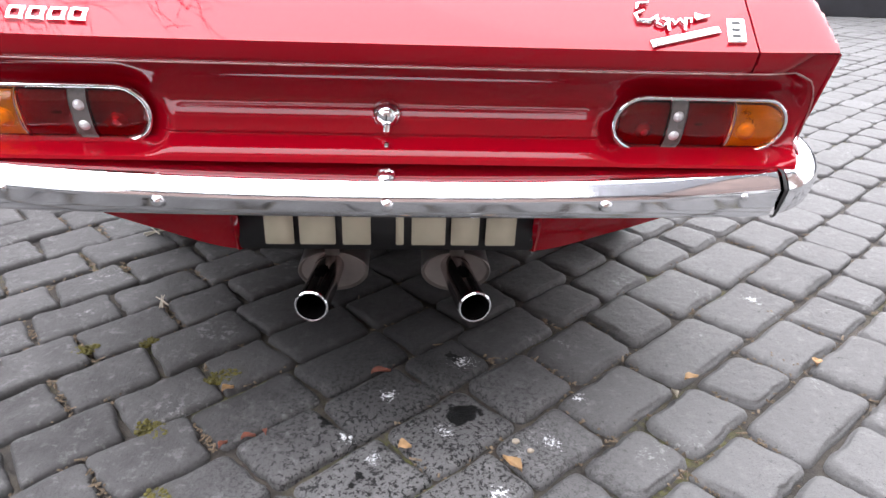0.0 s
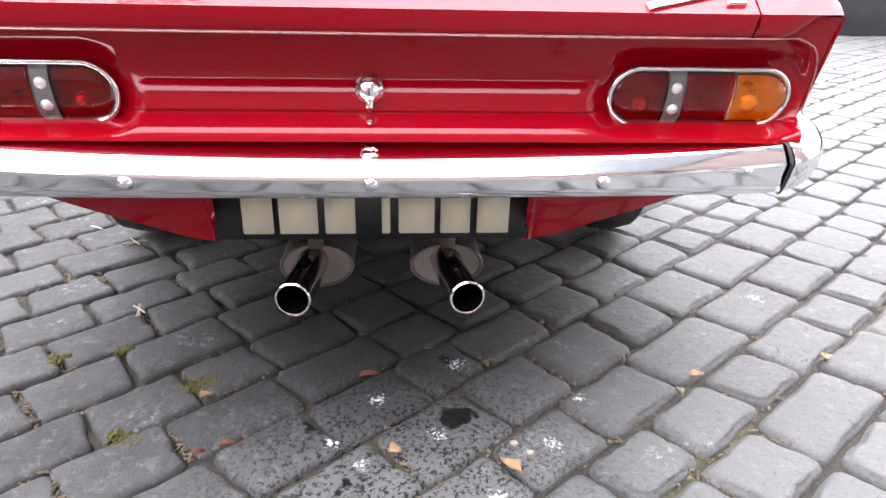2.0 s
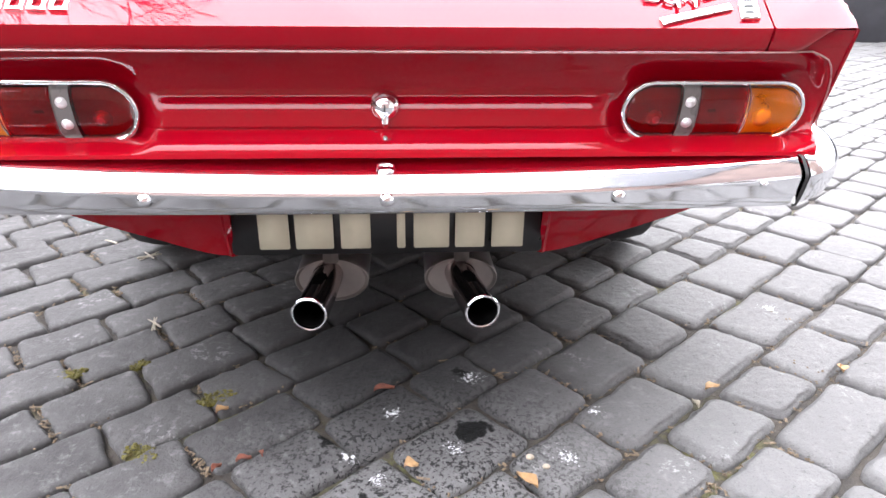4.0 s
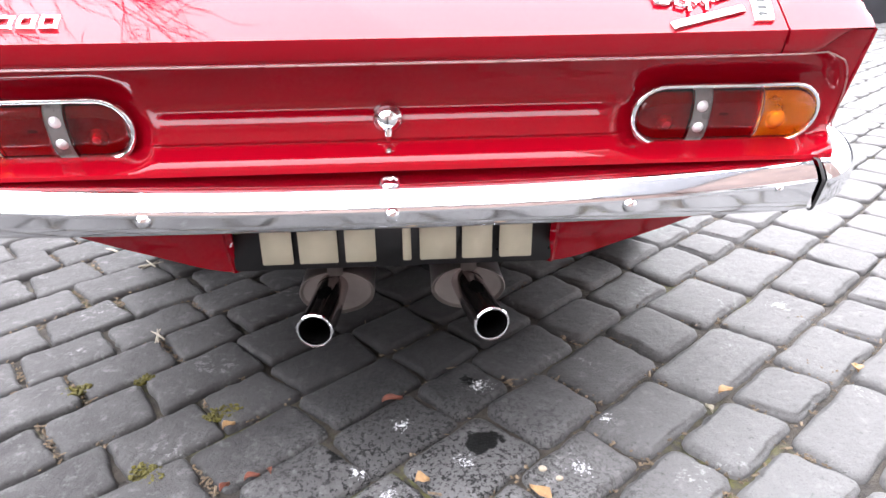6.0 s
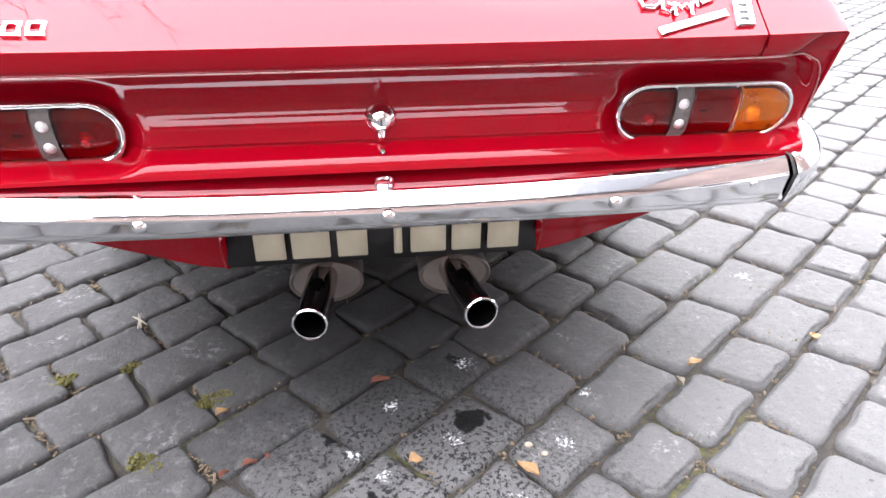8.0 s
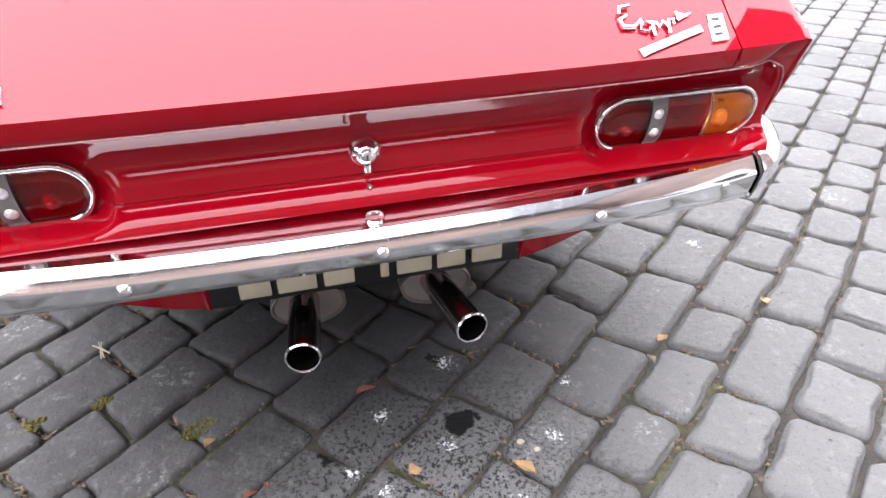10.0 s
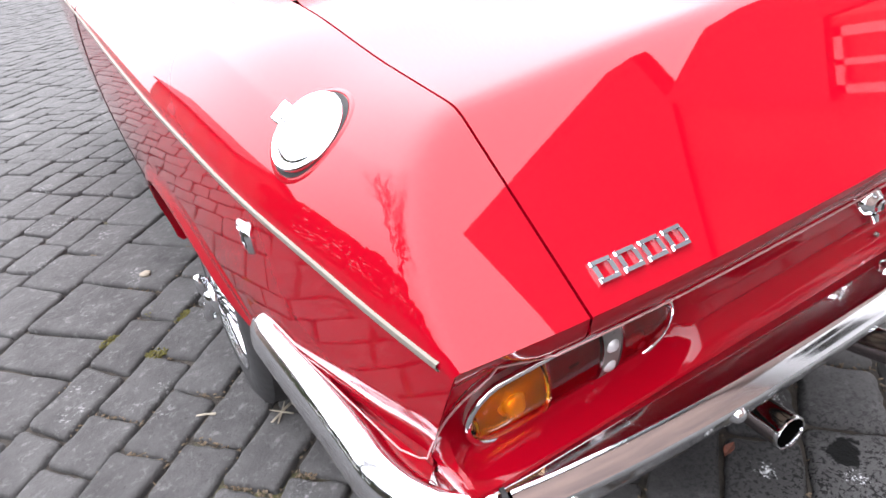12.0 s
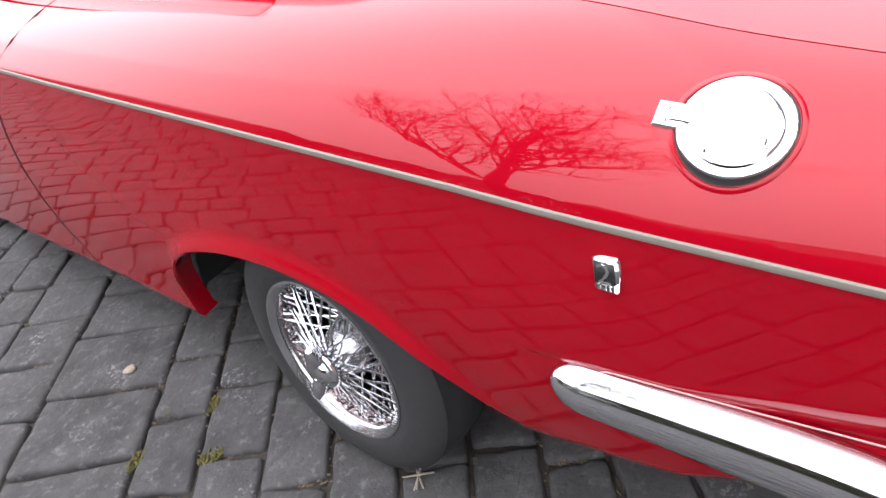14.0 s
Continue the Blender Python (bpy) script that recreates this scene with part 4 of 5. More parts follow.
# ---- wheels ----
def wheel_at(sgn, y, first=False):
    cx, cz = sgn * 0.684, 0.302
    c = (cx, y, cz)
    w = part("wheel", lathe("wheel", [(sgn * a, r) for a, r in ((-0.03, 0.060), (-0.02, 0.062), (0.02, 0.060), (0.045, 0.052), (0.060, 0.040), (0.085, 0.036), (0.095, 0.035))], 32, "x", c), WIRE, car, "chrome wire-spoked wheel with a spinner hub")
    tyre = [(-0.070, 0.170), (-0.078, 0.185), (-0.082, 0.215), (-0.078, 0.250), (-0.066, 0.276), (-0.055, 0.284), (-0.050, 0.283), (-0.030, 0.288), (0.0, 0.290), (0.030, 0.288), (0.050, 0.283), (0.055, 0.284), (0.066, 0.276), (0.078, 0.250), (0.082, 0.215), (0.079, 0.192), (0.072, 0.184)]
    part("tyre", lathe("tyre", [(sgn * a, r) for a, r in tyre], 72, "x", c), TYRE, w, "black rubber tyre")
    rim = part("rim", lathe("rim", [(sgn * a, r) for a, r in ((0.061, 0.1705), (0.065, 0.172), (0.068, 0.174), (0.072, 0.186), (0.076, 0.190), (0.080, 0.189), (0.081, 0.184), (0.077, 0.178), (0.070, 0.170))], 72, "x", c), WIRE, w)
    part("rim_well", lathe("rim_well", [(sgn * a, r) for a, r in ((-0.072, 0.183), (-0.05, 0.166), (-0.02, 0.155), (0.02, 0.160), (0.045, 0.166), (0.062, 0.1715))], 72, "x", c), PIPE, rim)
    spin = [(0.085, 0.044), (0.090, 0.0465), (0.097, 0.047), (0.103, 0.044), (0.106, 0.036), (0.113, 0.032), (0.118, 0.026), (0.1195, 0.012), (0.120, 0.0005)]
    spinner = part("spinner", lathe("spinner", [(sgn * a, r) for a, r in spin], 32, "x", c), CHROME, w, "chrome knock-off spinner")
    for k in range(2):
        a = radians(100 + 180 * k)
        pts = [(cx + sgn * h, y + r * math.cos(a), cz + r * math.sin(a)) for h, r in ((0.104, 0.018), (0.110, 0.040), (0.116, 0.056), (0.120, 0.068))]
        part("spinner_ear", tube("spinner_ear", pts, [0.017, 0.017, 0.014, 0.006], 10), CHROME, spinner)
    mesh_kinds = []
    for kind in range(4):
        far = kind < 2
        turn = radians(28 if kind % 2 else -28)
        r0, h0, r1, h1 = (0.040, 0.080, 0.164, 0.040) if far else (0.058, -0.012, 0.166, 0.055)
        if not far:
            turn *= 0.75
        p0 = Vector((sgn * h0, r0 * math.cos(turn), r0 * math.sin(turn)))
        p1 = Vector((sgn * h1, r1, 0))
        mesh_kinds.append(tube("spoke", [p0, p1], 0.0025, 6))
    for k in range(64):
        me = mesh_kinds[k % 4]
        if not me.materials:
            me.materials.append(WIRE)
        s = new("spoke", me)
        s.parent = w
        s.matrix_local = w.matrix_world.inverted() @ pose(cx, y, cz, 360.0 * k / 64, 0, 0)
    for k in range(64):
        a = k * math.tau / 64
        part("nipple", box("nipple", (-0.004, -0.004, -0.004), (0.004, 0.004, 0.004), 0.0015, 1), WIRE, w).matrix_world = pose(cx + sgn * (0.040 if k % 2 else 0.054), y + 0.1615 * math.cos(a), cz + 0.1615 * math.sin(a))
    drum = part("brake_drum", lathe("brake_drum", [(sgn * a, r) for a, r in ((-0.10, 0.12), (-0.03, 0.12), (-0.025, 0.11), (-0.024, 0.02))], 32, "x", c), DARK, w)
    # the swing axle leans the wheel's top inward
    w.matrix_world = Matrix.Translation(c) @ Matrix.Rotation(radians(-4.0 * sgn), 4, "Y") @ Matrix.Translation(-Vector(c)) @ w.matrix_world


for sgn in (-1, 1):
    for y in (0.99, 3.55):
        wheel_at(sgn, y)
    # dark linings of the wheel wells
    for ya, yb in ((0.56, 1.48), (3.20, 3.90)):
        ys = [ya + (yb - ya) * i / 24 for i in range(25)]
        rows = [[Vector((sgn * x, y, z)) for x, z in ((half_width(y) - 0.045, bottom(y) + 0.004), (half_width(y) - 0.06, bottom(y) + 0.02), (0.46, bottom(y) + 0.03), (0.45, 0.15))] for y in ys]
        part("wheel_well", grid_mesh("wheel_well", rows, flip=sgn > 0), DARK, car)
part("underbody", box("underbody", (-0.60, 0.52, 0.20), (0.60, 3.95, 0.33), 0.02), DARK, car, "dark underside")
part("rear_floor", box("rear_floor", (-0.30, 0.10, 0.365), (0.30, 0.50, 0.42), 0.02), DARK, car)
part("boot_floor", box("boot_floor", (-0.58, 0.20, 0.43), (0.58, 0.60, 0.46), 0.01), DARK, car)
part("rear_axle", tube("rear_axle", [(-0.66, 0.99, 0.29), (0.66, 0.99, 0.29)], 0.04, 12), DARK, car)

# ---- exhaust: two oval silencers, each with an open tail pipe ----
for tip, base in (((-0.133, -0.025, 0.280), (-0.116, 0.135, 0.280)), ((0.155, -0.030, 0.282), (0.128, 0.135, 0.280))):
    mx, my, mz = base[0] + (0.006 if base[0] < 0 else 0.004), 0.130, 0.270
    prof = [(0.0, 0.02), (0.0, 0.90), (-0.006, 0.97), (-0.004, 1.0), (0.012, 1.0), (0.02, 0.985), (0.45, 0.985), (0.45, 0.02)]
    rows = [[Vector((mx + 0.069 * k * math.cos(a), my + d, mz + 0.044 * k * math.sin(a))) for a in [q * math.tau / 40 for q in range(40)]] for d, k in prof]
    box_ob = part("silencer", grid_mesh("silencer", rows, closed_u=True), BOX, car, "dull brownish oval steel exhaust silencer")
    t, b = Vector(tip), Vector(base)
    outer = [t.lerp(b, f) + Vector((0, 0, -0.004 * math.sin(f * math.pi))) for f in (0, 0.05, 0.2, 0.4, 0.6, 0.8, 1.0, 1.2)]
    pipe = part("tail_pipe", tube("tail_pipe", outer, [0.0298, 0.0298, 0.0296, 0.029, 0.0285, 0.028, 0.0275, 0.0275], 32, cap=False), PIPE, box_ob, "dark chrome exhaust tail pipe")
    part("pipe_bore", tube("pipe_bore", [t.lerp(b, f) for f in (0.012, 0.3, 0.9)], [0.0258, 0.0255, 0.025], 24, cap=False), SOOT, pipe)
    part("pipe_end", lathe("pipe_end", [(0.85, 0.0005), (0.85, 0.026)], 24, "y", (t.x * 0.2 + b.x * 0.8, -0.735, 0.281)), SOOT, pipe)
    d = (b - t).normalized()
    u = d.orthogonal().normalized()
    v = d.cross(u)
    lip = [[t + d * e + (u * math.cos(q * math.tau / 40) + v * math.sin(q * math.tau / 40)) * r for q in range(40)] for e, r in ((0.004, 0.0302), (0.0, 0.0300), (-0.0015, 0.0285), (-0.001, 0.0265), (0.003, 0.0256))]
    part("pipe_lip", grid_mesh("pipe_lip", lip, closed_u=True), CHROME, pipe, "bright rolled pipe lip")
    part("hanger", box("hanger", (mx - 0.014, my - 0.012, mz + 0.036), (mx + 0.014, my + 0.002, 0.372), 0.003), BOX, box_ob)
    part("hanger_bolt", lathe("hanger_bolt", [(-0.02, 0.0003), (-0.019, 0.006), (-0.012, 0.007)], 12, "y", (mx, my, 0.34)), STEEL, box_ob)


# ---- setts ----
ANG = radians(40)
UX, UY = Vector((math.cos(ANG), math.sin(ANG))), Vector((-math.sin(ANG), math.cos(ANG)))
# joints between the courses: distance across at u = 0, and drift along the course
LINES = {-3: (-0.442, -0.055), -2: (-0.310, -0.040), -1: (-0.175, -0.010), 0: (-0.010, 0.0), 1: (0.137, 0.0), 2: (0.285, 0.0), 3: (0.430, 0.01), 4: (0.586, 0.02), 5: (0.730, 0.02), 6: (0.870, 0.0), 7: (1.026, 0.03), 8: (1.180, 0.035), 9: (1.345, 0.04), 10: (1.507, 0.066), 11: (1.680, 0.09), 12: (1.845, 0.09), 13: (2.21, 0.10), 14: (2.47, 0.10)}
# joints within single courses: distance along the course
JOINTS = {-4: (0.33, 0.52, 0.84), -3: (0.38, 0.60, 0.79, 1.04), -2: (0.10, 0.30, 0.545, 0.865, 1.16), -1: (-0.03, 0.195, 0.39, 0.62, 0.81, 1.07, 1.39), 0: (0.31, 0.54), 1: (-0.48, -0.29), 2: (-0.39, -0.20), 3: (-0.46, -0.265), 4: (-0.37, -0.16), 5: (-0.44, -0.245, -0.02), 6: (-0.35, -0.16), 7: (-0.44, -0.225, 0.01), 8: (-0.31, -0.13, 0.13), 9: (-0.20, 0.015, 0.33), 10: (-0.11, 0.125, 0.365), 11: (-0.20, 0.04, 0.275, 0.505), 12: (0.155, 0.415, 0.69), 13: (0.59,)}
rng = random.Random(7)


def course_line(k, u):
    """Where the joint below course k runs, across the courses."""
    if k < -3:
        b, d = -0.442 + 0.15 * (k + 3), -0.05
    elif k > 14:
        b, d = 2.47 + 0.18 * (k - 14), 0.10
    else:
        b, d = LINES[k]
    return b + d * max(-1.2, min(1.2, u)) + 0.005 * noise.noise((u * 1.3, k * 5.3, 0.0)) + 0.005 * noise.noise((u * 6.0, k * 3.1, 4.0))


def joints_of(k, u0, u1):
    known = sorted(JOINTS.get(k, ()))
    out = list(known) if known else [u0 + rng.uniform(0, 0.2)]
    while out[0] > u0:
        out.insert(0, out[0] - rng.uniform(0.165, 0.255))
    while out[-1] < u1:
        out.append(out[-1] + rng.uniform(0.165, 0.255))
    full = [out[0]]
    for b in out[1:]:
        a = full[-1]
        n = max(1, round((b - a) / 0.215))
        for i in range(1, n + 1):
            full.append(a + (b - a) * i / n)
    return full


def um_x(k, u):
    """How far to the car's right a place on course k lies."""
    return UX.x * u + UY.x * course_line(k, u)


def sett(k, ua, ub, fine):
    """Corners and rings of one stone, in world metres."""
    g = rng.uniform(0.0028, 0.0060)
    sk = [rng.uniform(-0.010, 0.010) for _ in range(2)]
    cs = []
    for u, v0, du in ((ua + g, 0, sk[0]), (ub - g, 0, sk[1]), (ub - g, 1, -sk[1]), (ua + g, 1, -sk[0])):
        v = course_line(k + v0, u) + (g if v0 == 0 else -g)
        cs.append(Vector((u + du, v)))
    mid = sum(cs, Vector((0, 0))) / 4
    soft = min(1.0, max(0.0, (um_x(k, (ua + ub) / 2) + 0.1) / 0.6))
    r = rng.uniform(0.010, 0.020) + 0.012 * soft
    n = 4 if fine else 2
    top = rng.uniform(-0.005, 0.004)
    tilt = (rng.uniform(-0.025, 0.025), rng.uniform(-0.025, 0.025))
    wob = rng.uniform(0, 50)
    outline = []
    for i in range(4):
        p, a, b = cs[i], cs[i - 1], cs[(i + 1) % 4]
        da, db = (a - p).normalized(), (b - p).normalized()
        for j in range(n):
            f = j / (n - 1)
            q = p + da * r * (1 - f) ** 2 + db * r * f * f
            outline.append(q)
        if fine:
            for f in (0.22, 0.42, 0.60, 0.80):
                q = (p + db * r).lerp(b - db * r, f)
                outline.append(q + (mid - q).normalized() * -rng.uniform(-0.0045, 0.003))
    rings = ((1.0, -0.040, 0.0), (1.0, -0.014, 0.0), (0.995, -0.0055, 0.002 + 0.002 * soft), (0.985, -0.0015, 0.006 + 0.004 * soft), (0.93, -0.0002, 0.005), (0.75, 0.0006, 0.0)) if fine else ((1.0, -0.03, 0), (0.99, -0.008, 0), (0.955, -0.001, 0), (0.90, 0.0, 0))
    verts, faces = [], []
    m = len(outline)
    for s, h, ins in rings:
        for q in outline:
            w = mid + (q - mid) * s
            w = w + (mid - w).normalized() * ins
            e = w - mid
            z = top + h + (tilt[0] * e.x + tilt[1] * e.y if h > -0.02 else 0)
            if fine and h > -0.02:
                z += 0.0022 * noise.noise((w.x * 24, w.y * 24, wob))
            verts.append((UX.x * w.x + UY.x * w.y, UX.y * w.x + UY.y * w.y, z))
    c = mid
    verts.append((UX.x * c.x + UY.x * c.y, UX.y * c.x + UY.y * c.y, top + 0.0006))
    for i in range(len(rings) - 1):
        for j in range(m):
            faces.append((i * m + j, i * m + (j + 1) % m, (i + 1) * m + (j + 1) % m, (i + 1) * m + j))
    last = (len(rings) - 1) * m
    for j in range(m):
        faces.append((last + j, last + (j + 1) % m, len(verts) - 1))
    return verts, faces


ground = part("ground", mesh_of("ground", [(-300, -300, -0.018), (300, -300, -0.018), (300, 300, -0.018), (-300, 300, -0.018)], [(0, 1, 2, 3)], False), SOIL, None)
tagged(ground, "dark soil and moss bed between the setts", "ground", kind="structure")
far_v, far_f = [], []
single = []
for k in range(-40, 90):
    for ua, ub in zip(*(lambda j: (j[:-1], j[1:]))(joints_of(k, -9.0, 13.0))):
        um = (ua + ub) / 2
        vm = (course_line(k, um) + course_line(k + 1, um)) / 2
        x, y = UX.x * um + UY.x * vm, UX.y * um + UY.y * vm
        if not (-7 < x < 7.5 and -4.4 < y < 15):
            continue
        near = -1.5 < x < 1.3 and -0.28 < y < 2.3 and not (abs(x) < 0.45 and y > 1.2)
        vs, fs = sett(k, ua, ub, near)
        if near:
            single.append((vs, fs))
        else:
            b0 = len(far_v)
            far_v += vs
            far_f += [tuple(i + b0 for i in f) for f in fs]
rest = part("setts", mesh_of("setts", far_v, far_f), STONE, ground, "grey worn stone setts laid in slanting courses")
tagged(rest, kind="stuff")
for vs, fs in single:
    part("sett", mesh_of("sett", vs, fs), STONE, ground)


# ---- what lies in the joints ----
def clump(at, size, n, mat, name, label, category):
    r = random.Random(int(1000 * (at[0] + 7 * at[1])))
    bm = bmesh.new()
    for _ in range(n * 3):
        a, d = r.uniform(0, math.tau), size * math.sqrt(r.random())
        c = Vector((at[0] + d * math.cos(a) * at[2] - d * math.sin(a) * at[3], at[1] + d * math.cos(a) * at[3] + d * math.sin(a) * at[2] * 0.4, -0.008 + 0.010 * r.random()))
        g = bmesh.ops.create_icosphere(bm, subdivisions=1, radius=r.uniform(0.0016, 0.0048))
        for v in g["verts"]:
            v.co = c + Vector((v.co.x, v.co.y, v.co.z * 0.7)) + Vector((r.uniform(-1, 1), r.uniform(-1, 1), r.uniform(-1, 1))) * 0.001
    ob = part(name, bm, mat, None)
    return tagged(ob, label, category, "moss in the joints", "")


for x, y, s, nn in ((-0.693, 0.244, 0.030, 60), (-0.36, 0.145, 0.035, 70), (-0.454, -0.02, 0.034, 60), (-0.386, -0.185, 0.022, 40), (-0.56, 0.275, 0.02, 30), (-1.079, 1.519, 0.03, 50), (-0.965, 1.35, 0.03, 50), (-0.86, 1.50, 0.03, 50), (-0.80, 1.62, 0.03, 50), (-0.93, 1.60, 0.03, 50)):
    a = math.atan2(UX.y, UX.x) if rng.random() < 0.5 else math.atan2(UY.y, UY.x)
    clump((x, y, math.cos(a), math.sin(a)), s, nn, MOSS, "moss", "yellow-green moss tuft growing in a sett joint", "moss")


def leaf(at, length, width, turn, mat, label):
    rows = []
    for i in range(7):
        f = i / 6
        w = width * math.sin(math.pi * f ** 0.8) * (0.85 + 0.3 * rng.random())
        rows.append([(length * (f - 0.5), w * s, 0.004 + 0.006 * s * s + 0.004 * math.sin(f * 5) + t) for s, t in ((-1, 0), (-0.5, 0), (0, -0.001), (0.5, 0), (1, 0))])
    c, s = math.cos(turn), math.sin(turn)
    top = [[Vector((at[0] + x * c - y * s, at[1] + x * s + y * c, z + 0.002)) for x, y, z in r] for r in rows]
    me = grid_mesh("leaf", top)
    bm = bmesh.new()
    bm.from_mesh(me)
    bmesh.ops.solidify(bm, geom=bm.faces[:], thickness=0.0008)
    return tagged(part("leaf", bm, mat, None), label, "leaf", "fallen leaves")


for x, y, ln, wd, a, mt in ((-0.020, 0.151, 0.045, 0.010, 0.3, REDLEAF), (-0.336, 0.094, 0.028, 0.009, 0.8, LEAF), (0.986, 0.183, 0.035, 0.012, 1.2, LEAF), (0.667, 0.125, 0.042, 0.010, 0.4, LEAF), (0.608, 0.072, 0.03, 0.006, 1.6, STRAW), (0.033, -0.08, 0.026, 0.013, 0.2, LEAF), (-0.263, -0.05, 0.028, 0.007, 0.5, REDLEAF), (-0.305, -0.07, 0.024, 0.006, 1.1, REDLEAF), (-0.235, -0.037, 0.02, 0.005, 2.0, REDLEAF), (0.23, -0.125, 0.05, 0.012, 2.2, LEAF), (-0.85, 0.18, 0.05, 0.012, 1.8, STRAW)):
    leaf((x, y), ln, wd, a, mt, "small curled dead leaf on the setts")


def stalks(at, n, size):
    r = random.Random(int(999 * at[0]))
    bm = bmesh.new()
    for i in range(n):
        a = r.uniform(0, math.pi)
        p = [Vector((at[0] + f * size * math.cos(a), at[1] + f * size * math.sin(a), 0.006 + 0.006 * r.random())) for f in (-0.5, 0.0, 0.5)]
        me = tube("stalk", p, [0.002, 0.0026, 0.0012], 6)
        bm.from_mesh(me)
        bpy.data.meshes.remove(me)
    return tagged(part("dry_stalk", bm, STRAW, None), "pale dry forked stalk lying on the setts", "stalk", "dry stalks")


stalks((-0.584, 0.443), 3, 0.06)
stalks((-0.74, 0.86), 4, 0.07)
stalks((-0.9, 0.98), 2, 0.05)


def pebble(at, r):
    bm = bmesh.new()
    bmesh.ops.create_icosphere(bm, subdivisions=2, radius=r)
    for v in bm.verts:
        k = 1 + 0.35 * noise.noise(v.co * 60 + Vector((at[0] * 9, at[1] * 7, 0)))
        v.co = Vector((at[0] + v.co.x * k * 1.3, at[1] + v.co.y * k, r * 0.6 + v.co.z * k * 0.7))
    for f in bm.faces:
        f.smooth = True
    return tagged(part("pebble", bm, PEBBLE, None), "small pale pebble on the setts", "pebble", "pebbles")


for x, y, r in ((-0.92, 1.849, 0.015), (0.245, -0.065, 0.006), (0.27, -0.09, 0.005)):
    pebble((x, y), r)


# crumbs of earth, bark and straw along the joints
def crumbs():
    r = random.Random(21)
    vs, fs = [], []
    while len(vs) < 1900 * 5:
        k = r.randint(-8, 14)
        u = r.uniform(-1.9, 2.1)
        if r.random() < 0.6:
            v = course_line(k, u) + r.gauss(0, 0.004)
        else:
            v = course_line(k, u) + r.uniform(0, 0.15)
            js = JOINTS.get(k)
            if not js:
                continue
            u = r.choice(js) + r.gauss(0, 0.004)
        x, y = UX.x * u + UY.x * v, UX.y * u + UY.y * v
        if not (-1.5 < x < 1.5 and -0.4 < y < 2.2):
            continue
        if noise.noise((x * 5.0, y * 5.0, 3.0)) < -0.05:
            continue
        a, ln = r.uniform(0, math.tau), r.uniform(0.002, 0.006) * (2.4 if r.random() < 0.12 else 1)
        w, h = r.uniform(0.0012, 0.0035), r.uniform(0.001, 0.004)
        c, s = math.cos(a), math.sin(a)
        z = -0.0135 + r.uniform(0, 0.010)
        b0 = len(vs)
        for p, q, e in ((-ln, -w, 0), (ln, -w * 0.6, 0), (ln * 0.8, w, 0), (-ln * 0.9, w * 0.8, 0), (ln * r.uniform(-0.4, 0.4), 0, h)):
            vs.append((x + p * c - q * s, y + p * s + q * c, z + e))
        fs += [(b0, b0 + 1, b0 + 4), (b0 + 1, b0 + 2, b0 + 4), (b0 + 2, b0 + 3, b0 + 4), (b0 + 3, b0, b0 + 4), (b0 + 3, b0 + 2, b0 + 1, b0)]
    return mesh_of("joint_debris", vs, fs, False)


tagged(part("joint_debris", crumbs(), CRUMB, None), "brown crumbs of earth, bark and straw in the sett joints", "debris", kind="stuff")


# ---- the lane: brick houses on both sides and bare trees, which the paint and chrome mirror ----
def house(name, x0, x1, y0, y1, eave, ridge, along, label, windows=()):
    h = thing(name, ((x0 + x1) / 2, (y0 + y1) / 2, 0), label, "house", "houses along the lane")
    part("wall", box("wall", (x0, y0, -0.01), (x1, y1, eave)), BRICK, h)
    if along == "y":
        xm = (x0 + x1) / 2
        prof = [(x0 - 0.3, eave - 0.15), (xm, ridge), (x1 + 0.3, eave - 0.15), (x1 + 0.3, eave + 0.02), (xm, ridge + 0.2), (x0 - 0.3, eave + 0.02)]
        rows = [[Vector((x, y, z)) for x, z in prof] for y in (y0 - 0.25, y1 + 0.25)]
        gab = [[Vector((x, y, z)) for x, z in ((x0, eave), (x1, eave), (xm, ridge))] for y in (y0, y1)]
    else:
        ym = (y0 + y1) / 2
        prof = [(y0 - 0.3, eave - 0.15), (ym, ridge), (y1 + 0.3, eave - 0.15), (y1 + 0.3, eave + 0.02), (ym, ridge + 0.2), (y0 - 0.3, eave + 0.02)]
        rows = [[Vector((x, y, z)) for y, z in prof] for x in (x0 - 0.25, x1 + 0.25)]
        gab = [[Vector((x, y, z)) for y, z in ((y0, eave), (y1, eave), (ym, ridge))] for x in (x0, x1)]
    part("gable", mesh_of("gable", [p for r in gab for p in r], [(0, 1, 2), (5, 4, 3), (0, 3, 4, 1), (1, 4, 5, 2), (2, 5, 3, 0)], False), BRICK, h)
    me = grid_mesh("roof", rows, closed_u=True, cap=True)
    me.polygons.foreach_set("use_smooth", [False] * len(me.polygons))
    part("roof", me, SLATE, h)
    for wx, wy, wz, ax in windows:
        d = (0.04, 0.5, 0.7) if ax == "x" else (0.5, 0.04, 0.7)
        win = part("window", box("window", (wx - d[0], wy - d[1], wz - d[2]), (wx + d[0], wy + d[1], wz + d[2])), GLASS, h)
        part("sill", box("sill", (wx - d[0] - 0.06, wy - d[1] - 0.06, wz - 0.78), (wx + d[0] + 0.06, wy + d[1] + 0.06, wz - 0.71)), SLATE, win)
    return h


def prism(name, outline, x0, x1):
    """A solid with one outline in y and z, reaching along x."""
    n = len(outline)
    vs = [(x0, y, z) for y, z in outline] + [(x1, y, z) for y, z in outline]
    me = mesh_of(name, vs, [(i, (i + 1) % n, n + (i + 1) % n, n + i) for i in range(n)] + [tuple(range(n - 1, -1, -1)), tuple(range(n, 2 * n))], False)
    return me


